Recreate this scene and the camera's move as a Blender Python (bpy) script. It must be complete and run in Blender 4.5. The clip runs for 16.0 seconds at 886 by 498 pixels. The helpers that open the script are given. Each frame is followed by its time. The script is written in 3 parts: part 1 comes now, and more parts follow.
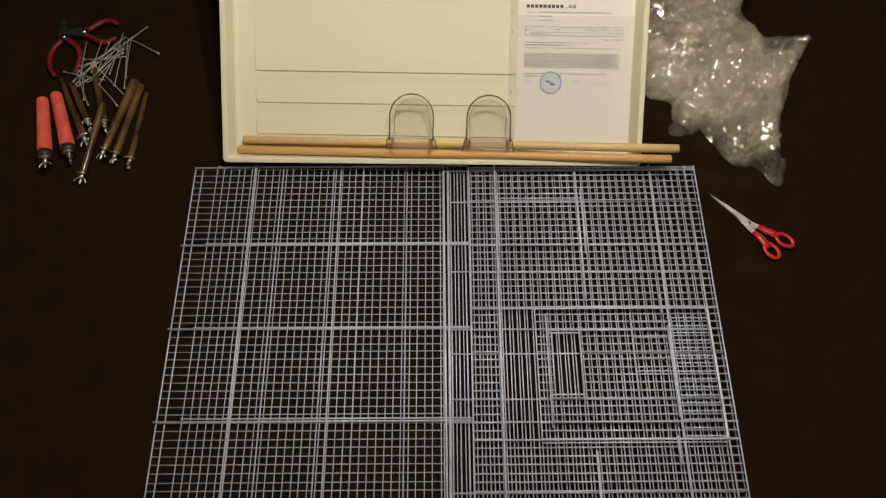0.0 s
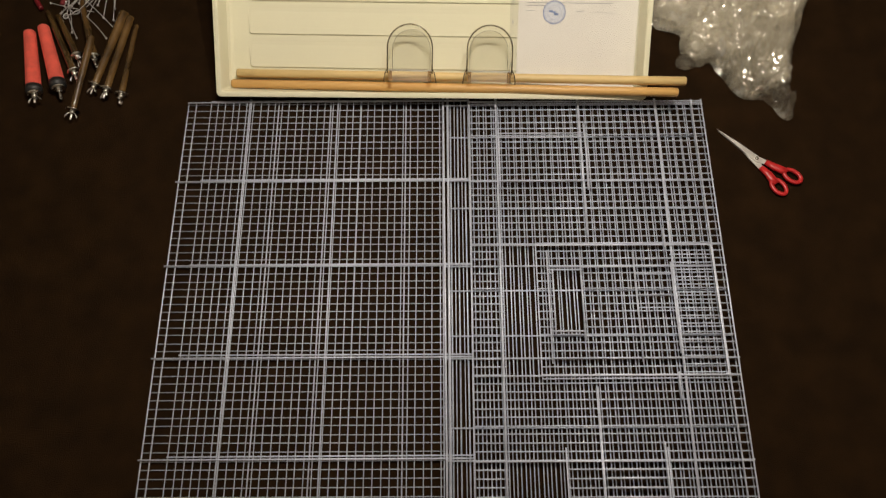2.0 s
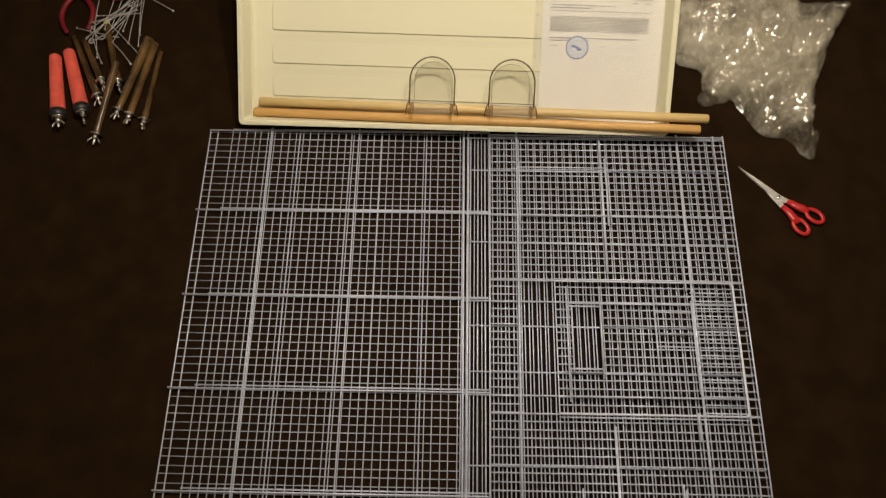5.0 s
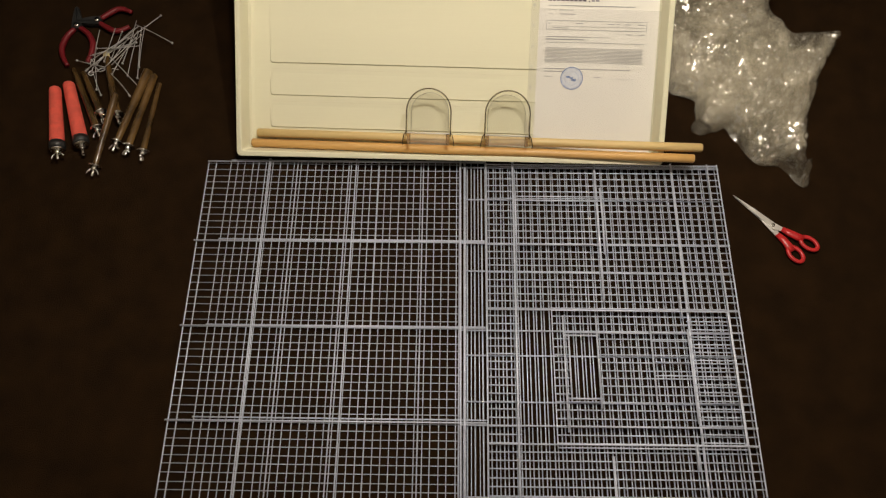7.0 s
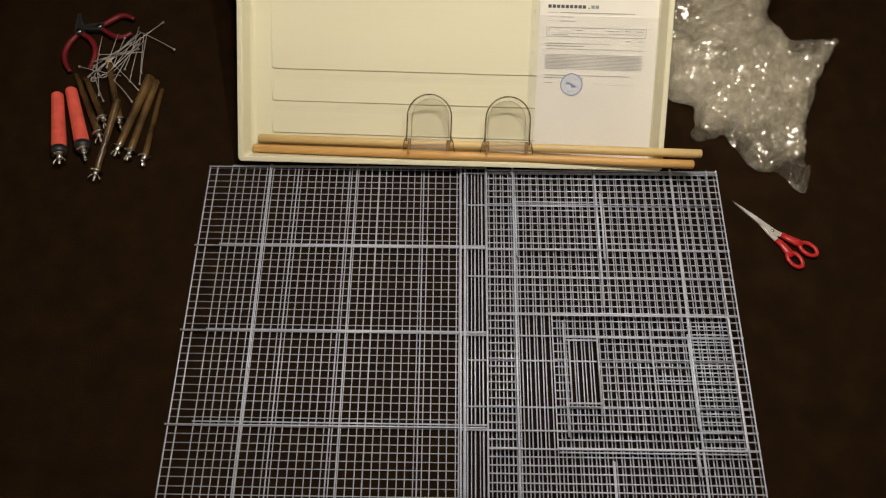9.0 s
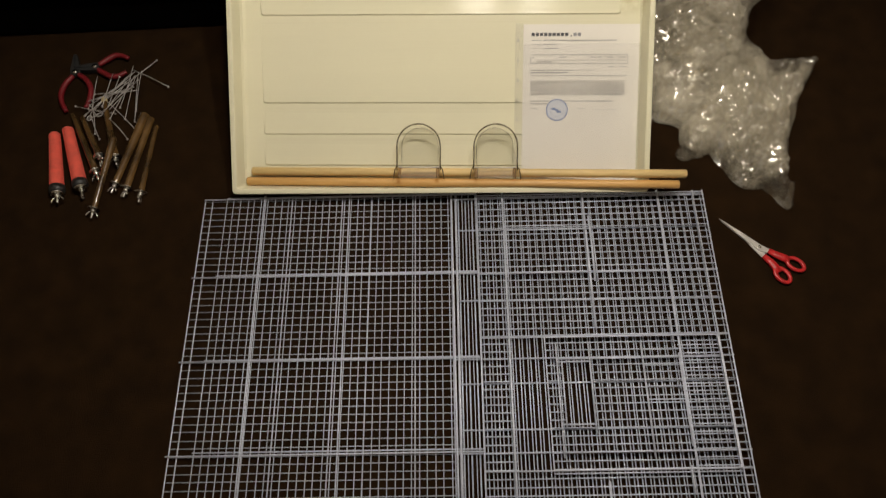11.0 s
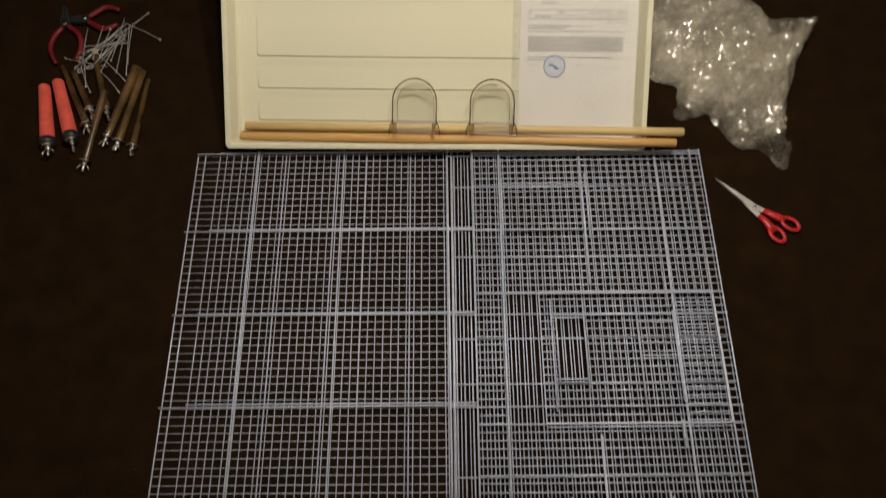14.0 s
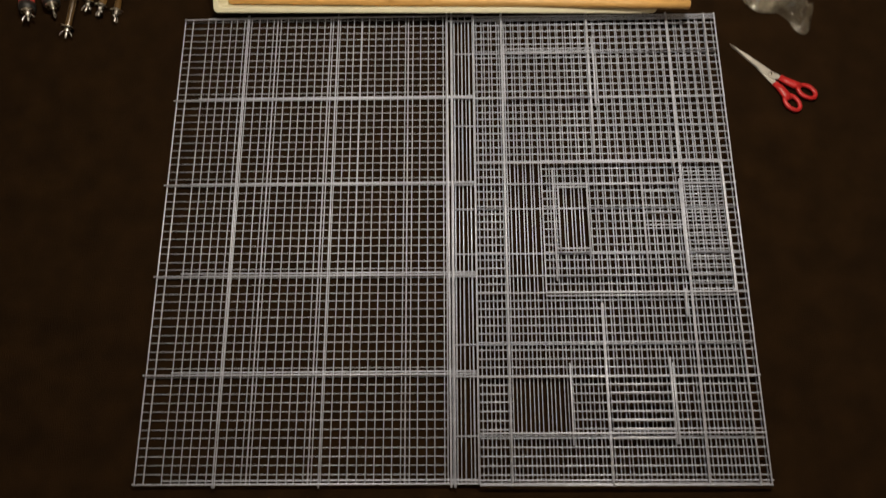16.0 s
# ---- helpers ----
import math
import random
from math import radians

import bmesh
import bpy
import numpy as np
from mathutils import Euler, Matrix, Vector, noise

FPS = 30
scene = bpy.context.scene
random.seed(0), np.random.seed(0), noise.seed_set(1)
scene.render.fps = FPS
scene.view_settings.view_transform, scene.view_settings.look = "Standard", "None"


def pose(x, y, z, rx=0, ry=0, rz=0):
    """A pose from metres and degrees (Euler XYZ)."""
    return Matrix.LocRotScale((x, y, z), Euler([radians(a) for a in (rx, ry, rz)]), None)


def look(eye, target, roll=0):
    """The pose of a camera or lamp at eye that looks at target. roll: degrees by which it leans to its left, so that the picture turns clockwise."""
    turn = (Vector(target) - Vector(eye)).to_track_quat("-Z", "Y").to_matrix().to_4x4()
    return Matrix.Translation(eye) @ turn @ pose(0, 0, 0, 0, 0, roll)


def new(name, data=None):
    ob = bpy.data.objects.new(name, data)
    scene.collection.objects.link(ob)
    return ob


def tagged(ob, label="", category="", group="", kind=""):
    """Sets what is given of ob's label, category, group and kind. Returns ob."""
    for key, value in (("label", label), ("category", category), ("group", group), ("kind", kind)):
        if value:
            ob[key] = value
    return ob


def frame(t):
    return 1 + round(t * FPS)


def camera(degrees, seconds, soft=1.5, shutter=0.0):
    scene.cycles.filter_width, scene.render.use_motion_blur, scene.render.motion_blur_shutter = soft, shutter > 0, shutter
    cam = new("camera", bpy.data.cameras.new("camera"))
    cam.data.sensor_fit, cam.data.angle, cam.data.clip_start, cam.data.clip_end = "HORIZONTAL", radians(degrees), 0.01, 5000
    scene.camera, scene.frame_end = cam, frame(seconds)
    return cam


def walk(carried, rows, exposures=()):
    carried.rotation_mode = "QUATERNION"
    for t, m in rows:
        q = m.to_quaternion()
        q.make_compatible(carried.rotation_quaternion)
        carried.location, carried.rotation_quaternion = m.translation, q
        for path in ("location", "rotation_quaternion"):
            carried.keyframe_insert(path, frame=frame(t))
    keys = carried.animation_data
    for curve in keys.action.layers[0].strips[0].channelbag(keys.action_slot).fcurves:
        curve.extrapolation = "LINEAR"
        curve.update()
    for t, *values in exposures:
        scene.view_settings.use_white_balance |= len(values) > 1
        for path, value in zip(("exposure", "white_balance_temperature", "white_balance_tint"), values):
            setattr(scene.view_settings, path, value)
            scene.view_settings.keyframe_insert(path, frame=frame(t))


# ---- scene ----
cam = camera(64.2, 16.0, soft=1.2, shutter=0.6)
PATH = [
    (0, (0.446, -0.655, 1.118), (0.449, 0.157, -0.709), -0.1),
    (0.5, (0.449, -0.665, 1.109), (0.449, 0.123, -0.729), -0.4),
    (1, (0.452, -0.666, 1.102), (0.444, 0.091, -0.749), -0.8),
    (1.5, (0.46, -0.667, 1.099), (0.455, 0.051, -0.768), -0.6),
    (2, (0.452, -0.67, 1.089), (0.445, 0.015, -0.79), -0.9),
    (2.5, (0.454, -0.674, 1.077), (0.452, -0.026, -0.815), -0.3),
    (3, (0.457, -0.678, 1.068), (0.452, -0.071, -0.838), -0.6),
    (3.5, (0.458, -0.674, 1.065), (0.445, -0.114, -0.855), -1.2),
    (4, (0.453, -0.67, 1.068), (0.443, -0.095, -0.848), -0.4),
    (4.5, (0.438, -0.652, 1.083), (0.42, 0.017, -0.802), -0.5),
    (5, (0.433, -0.64, 1.097), (0.405, 0.082, -0.767), -1.2),
    (7.5, (0.435, -0.626, 1.108), (0.414, 0.155, -0.734), -0.9),
    (8, (0.431, -0.632, 1.107), (0.418, 0.159, -0.73), -0.1),
    (10.5, (0.444, -0.635, 1.118), (0.41, 0.173, -0.711), -2.7),
    (11, (0.45, -0.63, 1.131), (0.423, 0.215, -0.681), -2.8),
    (11.5, (0.458, -0.635, 1.141), (0.426, 0.266, -0.644), -3.4),
    (12, (0.454, -0.636, 1.148), (0.433, 0.314, -0.612), -2.2),
    (12.5, (0.454, -0.623, 1.159), (0.434, 0.352, -0.588), -2.3),
    (13, (0.45, -0.631, 1.158), (0.44, 0.349, -0.586), -1.5),
    (13.5, (0.444, -0.644, 1.138), (0.444, 0.264, -0.643), -0.7),
    (14, (0.446, -0.66, 1.112), (0.438, 0.125, -0.728), -1.1),
    (14.5, (0.448, -0.674, 1.098), (0.431, 0.049, -0.767), -2.0),
    (15, (0.446, -0.697, 1.088), (0.416, -0.02, -0.793), -2.9),
    (15.5, (0.453, -0.707, 1.073), (0.432, -0.076, -0.825), -2.5),
    (16, (0.46, -0.718, 1.056), (0.427, -0.158, -0.863), -3.7),
]
EXPOSURES = [(0, 0.02, 6500, 12), (1.0, 0.18, 6580, 12), (2.0, 0.25, 6650, 12), (3.5, 0.27, 7150, 12), (5.0, 0.22, 7000, 12), (7.5, 0.16, 6650, 12), (10.5, 0.08, 6550, 12),
             (11.5, -0.25, 6600, 12), (12.5, -0.45, 6650, 12), (13.3, -0.5, 6600, 12), (13.6, -0.42, 6500, 12), (14, -0.07, 6450, 12), (15, 0.16, 6800, 12), (16, 0.23, 7000, 12)]
walk(cam, [(t, look(eye, target, roll)) for t, eye, target, roll in PATH], EXPOSURES)

# ---------------------------------------------------------------- world and light
world = bpy.data.worlds.new("world")
scene.world = world
world.use_nodes = True
world.node_tree.nodes["Background"].inputs[0].default_value = (0.02, 0.017, 0.014, 1)
world.node_tree.nodes["Background"].inputs[1].default_value = 0.2
BULB = 490.0


# ---------------------------------------------------------------- materials
def mat(name, color, rough=0.5, metal=0.0, var=0.15, scale=30.0, fine=300.0, bump=0.1, coat=0.0, stretch=(1, 1, 1),
        rough_var=0.1, piece_var=0.0, second=None, spec=0.5):
    """Principled surface with two scales of colour variation, roughness variation and a fine relief."""
    m = bpy.data.materials.new(name)
    m.use_nodes = True
    t = m.node_tree
    n, l = t.nodes, t.links
    b = n["Principled BSDF"]
    co = n.new("ShaderNodeTexCoord")
    mp = n.new("ShaderNodeMapping")
    mp.inputs["Scale"].default_value = stretch
    l.new(co.outputs["Object"], mp.inputs[0])
    big = n.new("ShaderNodeTexNoise")
    big.inputs["Scale"].default_value = scale
    big.inputs["Detail"].default_value = 5
    l.new(mp.outputs[0], big.inputs["Vector"])
    small = n.new("ShaderNodeTexNoise")
    small.inputs["Scale"].default_value = fine
    small.inputs["Detail"].default_value = 3
    l.new(mp.outputs[0], small.inputs["Vector"])
    mix = n.new("ShaderNodeMix")
    mix.data_type = "RGBA"
    dark = second or tuple(c * (1 - var) for c in color)
    lite = tuple(min(1, c * (1 + var)) for c in color) if not second else color
    mix.inputs[6].default_value = (*dark, 1)
    mix.inputs[7].default_value = (*lite, 1)
    sharp = n.new("ShaderNodeMapRange")
    sharp.inputs[1].default_value, sharp.inputs[2].default_value = 0.3, 0.7
    l.new(big.outputs["Fac"], sharp.inputs[0])
    l.new(sharp.outputs[0], mix.inputs[0])
    hsv = n.new("ShaderNodeHueSaturation")
    l.new(mix.outputs[2], hsv.inputs["Color"])
    val = n.new("ShaderNodeMath")
    val.operation = "MULTIPLY_ADD"
    l.new(small.outputs["Fac"], val.inputs[0])
    val.inputs[1].default_value, val.inputs[2].default_value = var, 1 - var / 2
    last = val
    if piece_var:
        info = n.new("ShaderNodeObjectInfo")
        pv = n.new("ShaderNodeMath")
        pv.operation = "MULTIPLY_ADD"
        l.new(info.outputs["Random"], pv.inputs[0])
        pv.inputs[1].default_value, pv.inputs[2].default_value = piece_var, 1 - piece_var / 2
        both = n.new("ShaderNodeMath")
        both.operation = "MULTIPLY"
        l.new(val.outputs[0], both.inputs[0])
        l.new(pv.outputs[0], both.inputs[1])
        last = both
    l.new(last.outputs[0], hsv.inputs["Value"])
    l.new(hsv.outputs[0], b.inputs["Base Color"])
    rr = n.new("ShaderNodeMapRange")
    rr.inputs[3].default_value, rr.inputs[4].default_value = max(0.02, rough - rough_var), min(1, rough + rough_var)
    l.new(big.outputs["Fac"], rr.inputs[0])
    l.new(rr.outputs[0], b.inputs["Roughness"])
    b.inputs["Metallic"].default_value = metal
    b.inputs["Coat Weight"].default_value = coat
    b.inputs["Specular IOR Level"].default_value = spec
    if bump:
        bp = n.new("ShaderNodeBump")
        bp.inputs["Strength"].default_value = bump
        bp.inputs["Distance"].default_value = 0.002
        l.new(small.outputs["Fac"], bp.inputs["Height"])
        l.new(bp.outputs[0], b.inputs["Normal"])
    return m


def clear_plastic(name, tint, body, clear, rough, spread=0.25, crumple=0.0):
    """Thin see-through plastic: part of the light goes straight on, the rest meets a glossy, faintly milky skin."""
    m = bpy.data.materials.new(name)
    m.use_nodes = True
    n, l = m.node_tree.nodes, m.node_tree.links
    b = n["Principled BSDF"]
    b.inputs["Base Color"].default_value = (*body, 1)
    b.inputs["Roughness"].default_value = rough
    b.inputs["Specular IOR Level"].default_value = 0.8
    tr = n.new("ShaderNodeBsdfTransparent")
    tr.inputs[0].default_value = (*tint, 1)
    mx = n.new("ShaderNodeMixShader")
    co = n.new("ShaderNodeTexCoord")
    no = n.new("ShaderNodeTexNoise")
    no.inputs["Scale"].default_value = 25
    no.inputs["Detail"].default_value = 6
    l.new(co.outputs["Object"], no.inputs["Vector"])
    rg = n.new("ShaderNodeMapRange")
    rg.inputs[1].default_value, rg.inputs[2].default_value = 0.3, 0.7
    rg.inputs[3].default_value, rg.inputs[4].default_value = (1 - clear) * (1 - spread), (1 - clear) * (1 + spread)
    if crumple:
        ridges = []
        for size, share in ((34, 0.6), (95, 0.4)):
            r = n.new("ShaderNodeTexNoise")
            r.noise_type = "RIDGED_MULTIFRACTAL"
            r.inputs["Scale"].default_value = size
            r.inputs["Detail"].default_value = 3
            r.inputs["Distortion"].default_value = 0.6
            l.new(co.outputs["Object"], r.inputs["Vector"])
            k = n.new("ShaderNodeMath")
            k.operation = "MULTIPLY"
            k.inputs[1].default_value = share
            l.new(r.outputs["Fac"], k.inputs[0])
            ridges.append(k)
        add = n.new("ShaderNodeMath")
        l.new(ridges[0].outputs[0], add.inputs[0])
        l.new(ridges[1].outputs[0], add.inputs[1])
        bp = n.new("ShaderNodeBump")
        bp.inputs["Strength"].default_value = crumple
        bp.inputs["Distance"].default_value = 0.006
        l.new(add.outputs[0], bp.inputs["Height"])
        l.new(bp.outputs[0], b.inputs["Normal"])
    l.new(no.outputs["Fac"], rg.inputs[0])
    l.new(rg.outputs[0], mx.inputs[0])
    l.new(tr.outputs[0], mx.inputs[1])
    l.new(b.outputs[0], mx.inputs[2])
    l.new(mx.outputs[0], n["Material Output"].inputs["Surface"])
    return m


def packing_film(name, low, high):
    """Thin film: mostly see-through, a little milky, with a bright gloss broken by fine creases."""
    m = bpy.data.materials.new(name)
    m.use_nodes = True
    n, l = m.node_tree.nodes, m.node_tree.links
    n.remove(n["Principled BSDF"])
    co = n.new("ShaderNodeTexCoord")
    lay = n.new("ShaderNodeMapping")
    lay.inputs["Rotation"].default_value = (0.3, 0.2, 0.6)
    lay.inputs["Scale"].default_value = (1.0, 0.45, 0.8)
    l.new(co.outputs["Object"], lay.inputs[0])
    add = None
    for size, share in ((60, 0.55), (170, 0.45)):
        r = n.new("ShaderNodeTexNoise")
        r.noise_type = "RIDGED_MULTIFRACTAL"
        r.inputs["Scale"].default_value = size
        r.inputs["Detail"].default_value = 2
        r.inputs["Distortion"].default_value = 0.8
        l.new(lay.outputs[0], r.inputs["Vector"])
        k = n.new("ShaderNodeMath")
        k.operation = "MULTIPLY_ADD"
        k.inputs[1].default_value, k.inputs[2].default_value = share, 0.0
        l.new(r.outputs["Fac"], k.inputs[0])
        if add:
            l.new(add.outputs[0], k.inputs[2])
        add = k
    bp = n.new("ShaderNodeBump")
    bp.inputs["Strength"].default_value = 0.4
    bp.inputs["Distance"].default_value = 0.004
    l.new(add.outputs[0], bp.inputs["Height"])
    cloud = n.new("ShaderNodeTexNoise")
    cloud.inputs["Scale"].default_value = 10
    cloud.inputs["Detail"].default_value = 4
    l.new(co.outputs["Object"], cloud.inputs["Vector"])
    milk = n.new("ShaderNodeMapRange")
    milk.inputs[1].default_value, milk.inputs[2].default_value = 0.38, 0.62
    milk.inputs[3].default_value, milk.inputs[4].default_value = low, high
    l.new(cloud.outputs["Fac"], milk.inputs[0])
    white = n.new("ShaderNodeMapRange")     # creases scatter more than flat film; the extra milk also paints their light streaks
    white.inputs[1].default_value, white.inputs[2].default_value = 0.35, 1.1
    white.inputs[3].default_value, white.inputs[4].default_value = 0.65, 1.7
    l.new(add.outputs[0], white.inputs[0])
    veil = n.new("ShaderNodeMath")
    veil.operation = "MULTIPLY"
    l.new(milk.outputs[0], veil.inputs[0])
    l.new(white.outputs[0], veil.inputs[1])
    even = n.new("ShaderNodeMix")           # haze normal bent towards one fixed direction, flattening the shade of small folds
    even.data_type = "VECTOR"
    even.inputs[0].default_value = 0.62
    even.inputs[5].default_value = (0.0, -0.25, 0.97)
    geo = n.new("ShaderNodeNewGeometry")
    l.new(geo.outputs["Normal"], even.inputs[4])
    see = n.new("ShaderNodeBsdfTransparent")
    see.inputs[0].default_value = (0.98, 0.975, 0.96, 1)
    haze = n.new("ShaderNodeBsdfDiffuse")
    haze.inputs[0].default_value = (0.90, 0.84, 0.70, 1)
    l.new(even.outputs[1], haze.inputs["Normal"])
    deep = n.new("ShaderNodeBsdfTranslucent")
    deep.inputs[0].default_value = (0.90, 0.84, 0.70, 1)
    cloudy = n.new("ShaderNodeMixShader")
    cloudy.inputs[0].default_value = 0.25
    l.new(haze.outputs[0], cloudy.inputs[1])
    l.new(deep.outputs[0], cloudy.inputs[2])
    shine = n.new("ShaderNodeBsdfGlossy")
    shine.inputs["Color"].default_value = (0.96, 0.94, 0.88, 1)
    shine.inputs["Roughness"].default_value = 0.14
    l.new(bp.outputs[0], shine.inputs["Normal"])
    body = n.new("ShaderNodeMixShader")
    l.new(veil.outputs[0], body.inputs[0])
    l.new(see.outputs[0], body.inputs[1])
    l.new(cloudy.outputs[0], body.inputs[2])
    skin = n.new("ShaderNodeMixShader")
    skin.inputs[0].default_value = 0.17
    l.new(body.outputs[0], skin.inputs[1])
    l.new(shine.outputs[0], skin.inputs[2])
    l.new(skin.outputs[0], n["Material Output"].inputs["Surface"])
    return m


def glow(name, color, strength):
    m = bpy.data.materials.new(name)
    m.use_nodes = True
    b = m.node_tree.nodes["Principled BSDF"]
    b.inputs["Base Color"].default_value = (*color, 1)
    b.inputs["Emission Color"].default_value = (*color, 1)
    b.inputs["Emission Strength"].default_value = strength
    return m


CARPET = mat("dark_brown_pile", (0.0235, 0.0120, 0.0050), 0.95, 0, 0.4, 22, 700, 0.8, spec=0.03, second=(0.0135, 0.0072, 0.0033))
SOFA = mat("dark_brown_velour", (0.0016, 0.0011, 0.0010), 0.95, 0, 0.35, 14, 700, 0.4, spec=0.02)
WALL = mat("beige_wallpaper", (0.35, 0.29, 0.22), 0.8, 0, 0.1, 5, 200, 0.1)
CEIL = mat("white_ceiling_paint", (0.75, 0.73, 0.7), 0.85, 0, 0.05, 4, 200, 0.05)
WIRE = mat("grey_enamelled_wire", (0.567, 0.620, 0.738), 0.35, 0.1, 0.12, 60, 700, 0.1, piece_var=0.22)
# darker, rougher copy of WIRE: the lower wires' dimmer light put into the colour
WIRE_SHADED = mat("shaded_grey_wire", (0.50, 0.54, 0.61), 0.45, 0.1, 0.15, 60, 700, 0.1, piece_var=0.22)
BAR = mat("grey_enamelled_bar", (0.615, 0.652, 0.77), 0.35, 0.1, 0.12, 60, 700, 0.1, piece_var=0.15)
TRAY = mat("cream_plastic", (0.76, 0.73, 0.54), 0.13, 0, 0.03, 8, 420, 0.06, rough_var=0.03, spec=0.075, stretch=(0.04, 1, 1))


def tint_spot(m, spot, size, color, amount):
    """A faint blotchy tint of another colour round one spot of a thing, in its own coordinates."""
    n, l = m.node_tree.nodes, m.node_tree.links
    b = n["Principled BSDF"]
    untinted = b.inputs["Base Color"].links[0].from_socket
    co = n.new("ShaderNodeTexCoord")
    off = n.new("ShaderNodeVectorMath")
    off.operation = "DISTANCE"
    off.inputs[1].default_value = spot
    l.new(co.outputs["Object"], off.inputs[0])
    fade = n.new("ShaderNodeMapRange")
    fade.inputs[1].default_value, fade.inputs[2].default_value = size, size * 0.2
    fade.inputs[3].default_value, fade.inputs[4].default_value = 0.0, amount
    l.new(off.outputs["Value"], fade.inputs[0])
    blot = n.new("ShaderNodeTexNoise")
    blot.inputs["Scale"].default_value = 55
    blot.inputs["Detail"].default_value = 4
    l.new(co.outputs["Object"], blot.inputs["Vector"])
    sharp = n.new("ShaderNodeMapRange")
    sharp.inputs[1].default_value, sharp.inputs[2].default_value = 0.38, 0.62
    l.new(blot.outputs["Fac"], sharp.inputs[0])
    k = n.new("ShaderNodeMath")
    k.operation = "MULTIPLY"
    l.new(fade.outputs[0], k.inputs[0])
    l.new(sharp.outputs[0], k.inputs[1])
    mix = n.new("ShaderNodeMix")
    mix.data_type = "RGBA"
    mix.inputs[7].default_value = (*color, 1)
    l.new(k.outputs[0], mix.inputs[0])
    l.new(untinted, mix.inputs[6])
    l.new(mix.outputs[2], b.inputs["Base Color"])


tint_spot(TRAY, (0.712, 0.352, -0.028), 0.045, (0.42, 0.36, 0.14), 0.5)
WOOD_ORANGE = mat("orange_beech", (0.64, 0.37, 0.125), 0.45, 0, 0.16, 40, 500, 0.15, stretch=(0.12, 1, 1))
WOOD = mat("pale_beech", (0.64, 0.46, 0.20), 0.45, 0, 0.16, 40, 500, 0.15, stretch=(0.12, 1, 1), piece_var=0.12)
END_GRAIN = mat("beech_end_grain", (0.40, 0.24, 0.10), 0.7, 0, 0.3, 200, 900, 0.2)
WOOD_PALE = mat("raw_pale_wood", (0.50, 0.42, 0.24), 0.6, 0, 0.2, 60, 500, 0.2)
PAPER = mat("white_paper", (0.82, 0.79, 0.72), 0.75, 0, 0.02, 12, 600, 0.05)
INK = mat("grey_print", (0.30, 0.30, 0.31), 0.8, 0, 0.2, 200, 900, 0)
INK_PALE = mat("pale_grey_print", (0.47, 0.46, 0.445), 0.8, 0, 0.08, 300, 900, 0)
INK_DARK = mat("dark_print", (0.10, 0.10, 0.11), 0.8, 0, 0.2, 200, 900, 0)
STAMP = mat("blue_stamp_ink", (0.18, 0.25, 0.45), 0.8, 0, 0.3, 300, 900, 0)
STAMP_PALE = mat("pale_blue_stamp_ink", (0.38, 0.44, 0.60), 0.8, 0, 0.2, 300, 900, 0)
CORAL = mat("coral_sandpaper", (0.88, 0.125, 0.085), 0.85, 0, 0.15, 60, 1500, 0.8)
BROWN = mat("brown_varnished_wood", (0.19, 0.105, 0.034), 0.2, 0, 0.4, 26, 300, 0.2, coat=0.7, stretch=(1, 1, 0.6), piece_var=0.5, second=(0.010, 0.006, 0.003))
BLACK = mat("black_plastic", (0.02, 0.02, 0.02), 0.4, 0, 0.3, 60, 500, 0.2)
STEEL = mat("bright_zinc", (0.72, 0.70, 0.66), 0.25, 1.0, 0.15, 80, 600, 0.1)
BLADE = mat("brushed_steel", (0.78, 0.76, 0.72), 0.4, 0.85, 0.12, 40, 800, 0.15)
PIN = mat("galvanised_pin", (0.46, 0.44, 0.43), 0.4, 0.4, 0.2, 60, 600, 0.1, piece_var=0.3)
RED = mat("red_plastic", (0.52, 0.020, 0.022), 0.38, 0, 0.1, 40, 600, 0.08)
RED_DARK = mat("dark_red_rubber", (0.15, 0.005, 0.009), 0.5, 0, 0.15, 40, 600, 0.1)
ACRYL = clear_plastic("clear_acrylic", (0.992, 0.99, 0.98), (0.42, 0.41, 0.36), 0.94, 0.06)
ACRYL_EDGE = clear_plastic("clear_acrylic_edge", (0.64, 0.59, 0.48), (0.15, 0.13, 0.10), 0.60, 0.08)
ACRYL_FOOT = clear_plastic("clear_acrylic_foot", (0.80, 0.68, 0.52), (0.45, 0.34, 0.20), 0.72, 0.08)
LIP = clear_plastic("milky_acrylic", (0.98, 0.97, 0.95), (0.85, 0.83, 0.81), 0.93, 0.1)
# white body colour stands in for the glint along the clear lip's edge
LIP_GLINT = clear_plastic("white_lip_glint", (0.97, 0.96, 0.95), (0.9, 0.88, 0.86), 0.5, 0.1)
SLEEVE = clear_plastic("clear_sleeve_film", (0.985, 0.985, 0.985), (0.78, 0.78, 0.79), 0.95, 0.2)
FILM = packing_film("clear_packing_film", 0.05, 0.26)
FILM_CLOUDY = packing_film("cloudy_folded_film", 0.13, 0.50)
LAMP_METAL = mat("brass", (0.6, 0.45, 0.2), 0.3, 1.0, 0.1, 40, 500, 0.05)
LAMP_GLOW = glow("lit_bulb", (1.0, 0.92, 0.78), BULB)


# ---------------------------------------------------------------- mesh helpers
def mesh_of(name, bm, material, smooth=False):
    bmesh.ops.recalc_face_normals(bm, faces=bm.faces)
    me = bpy.data.meshes.new(name)
    bm.to_mesh(me)
    bm.free()
    if smooth:
        for p in me.polygons:
            p.use_smooth = True
    me.materials.append(material)
    return me


def part(name, bm, material, parent=None, label="", smooth=False):
    ob = new(name, mesh_of(name, bm, material, smooth))
    if parent:
        ob.parent = parent
    if label:
        ob["label"] = label
    return ob


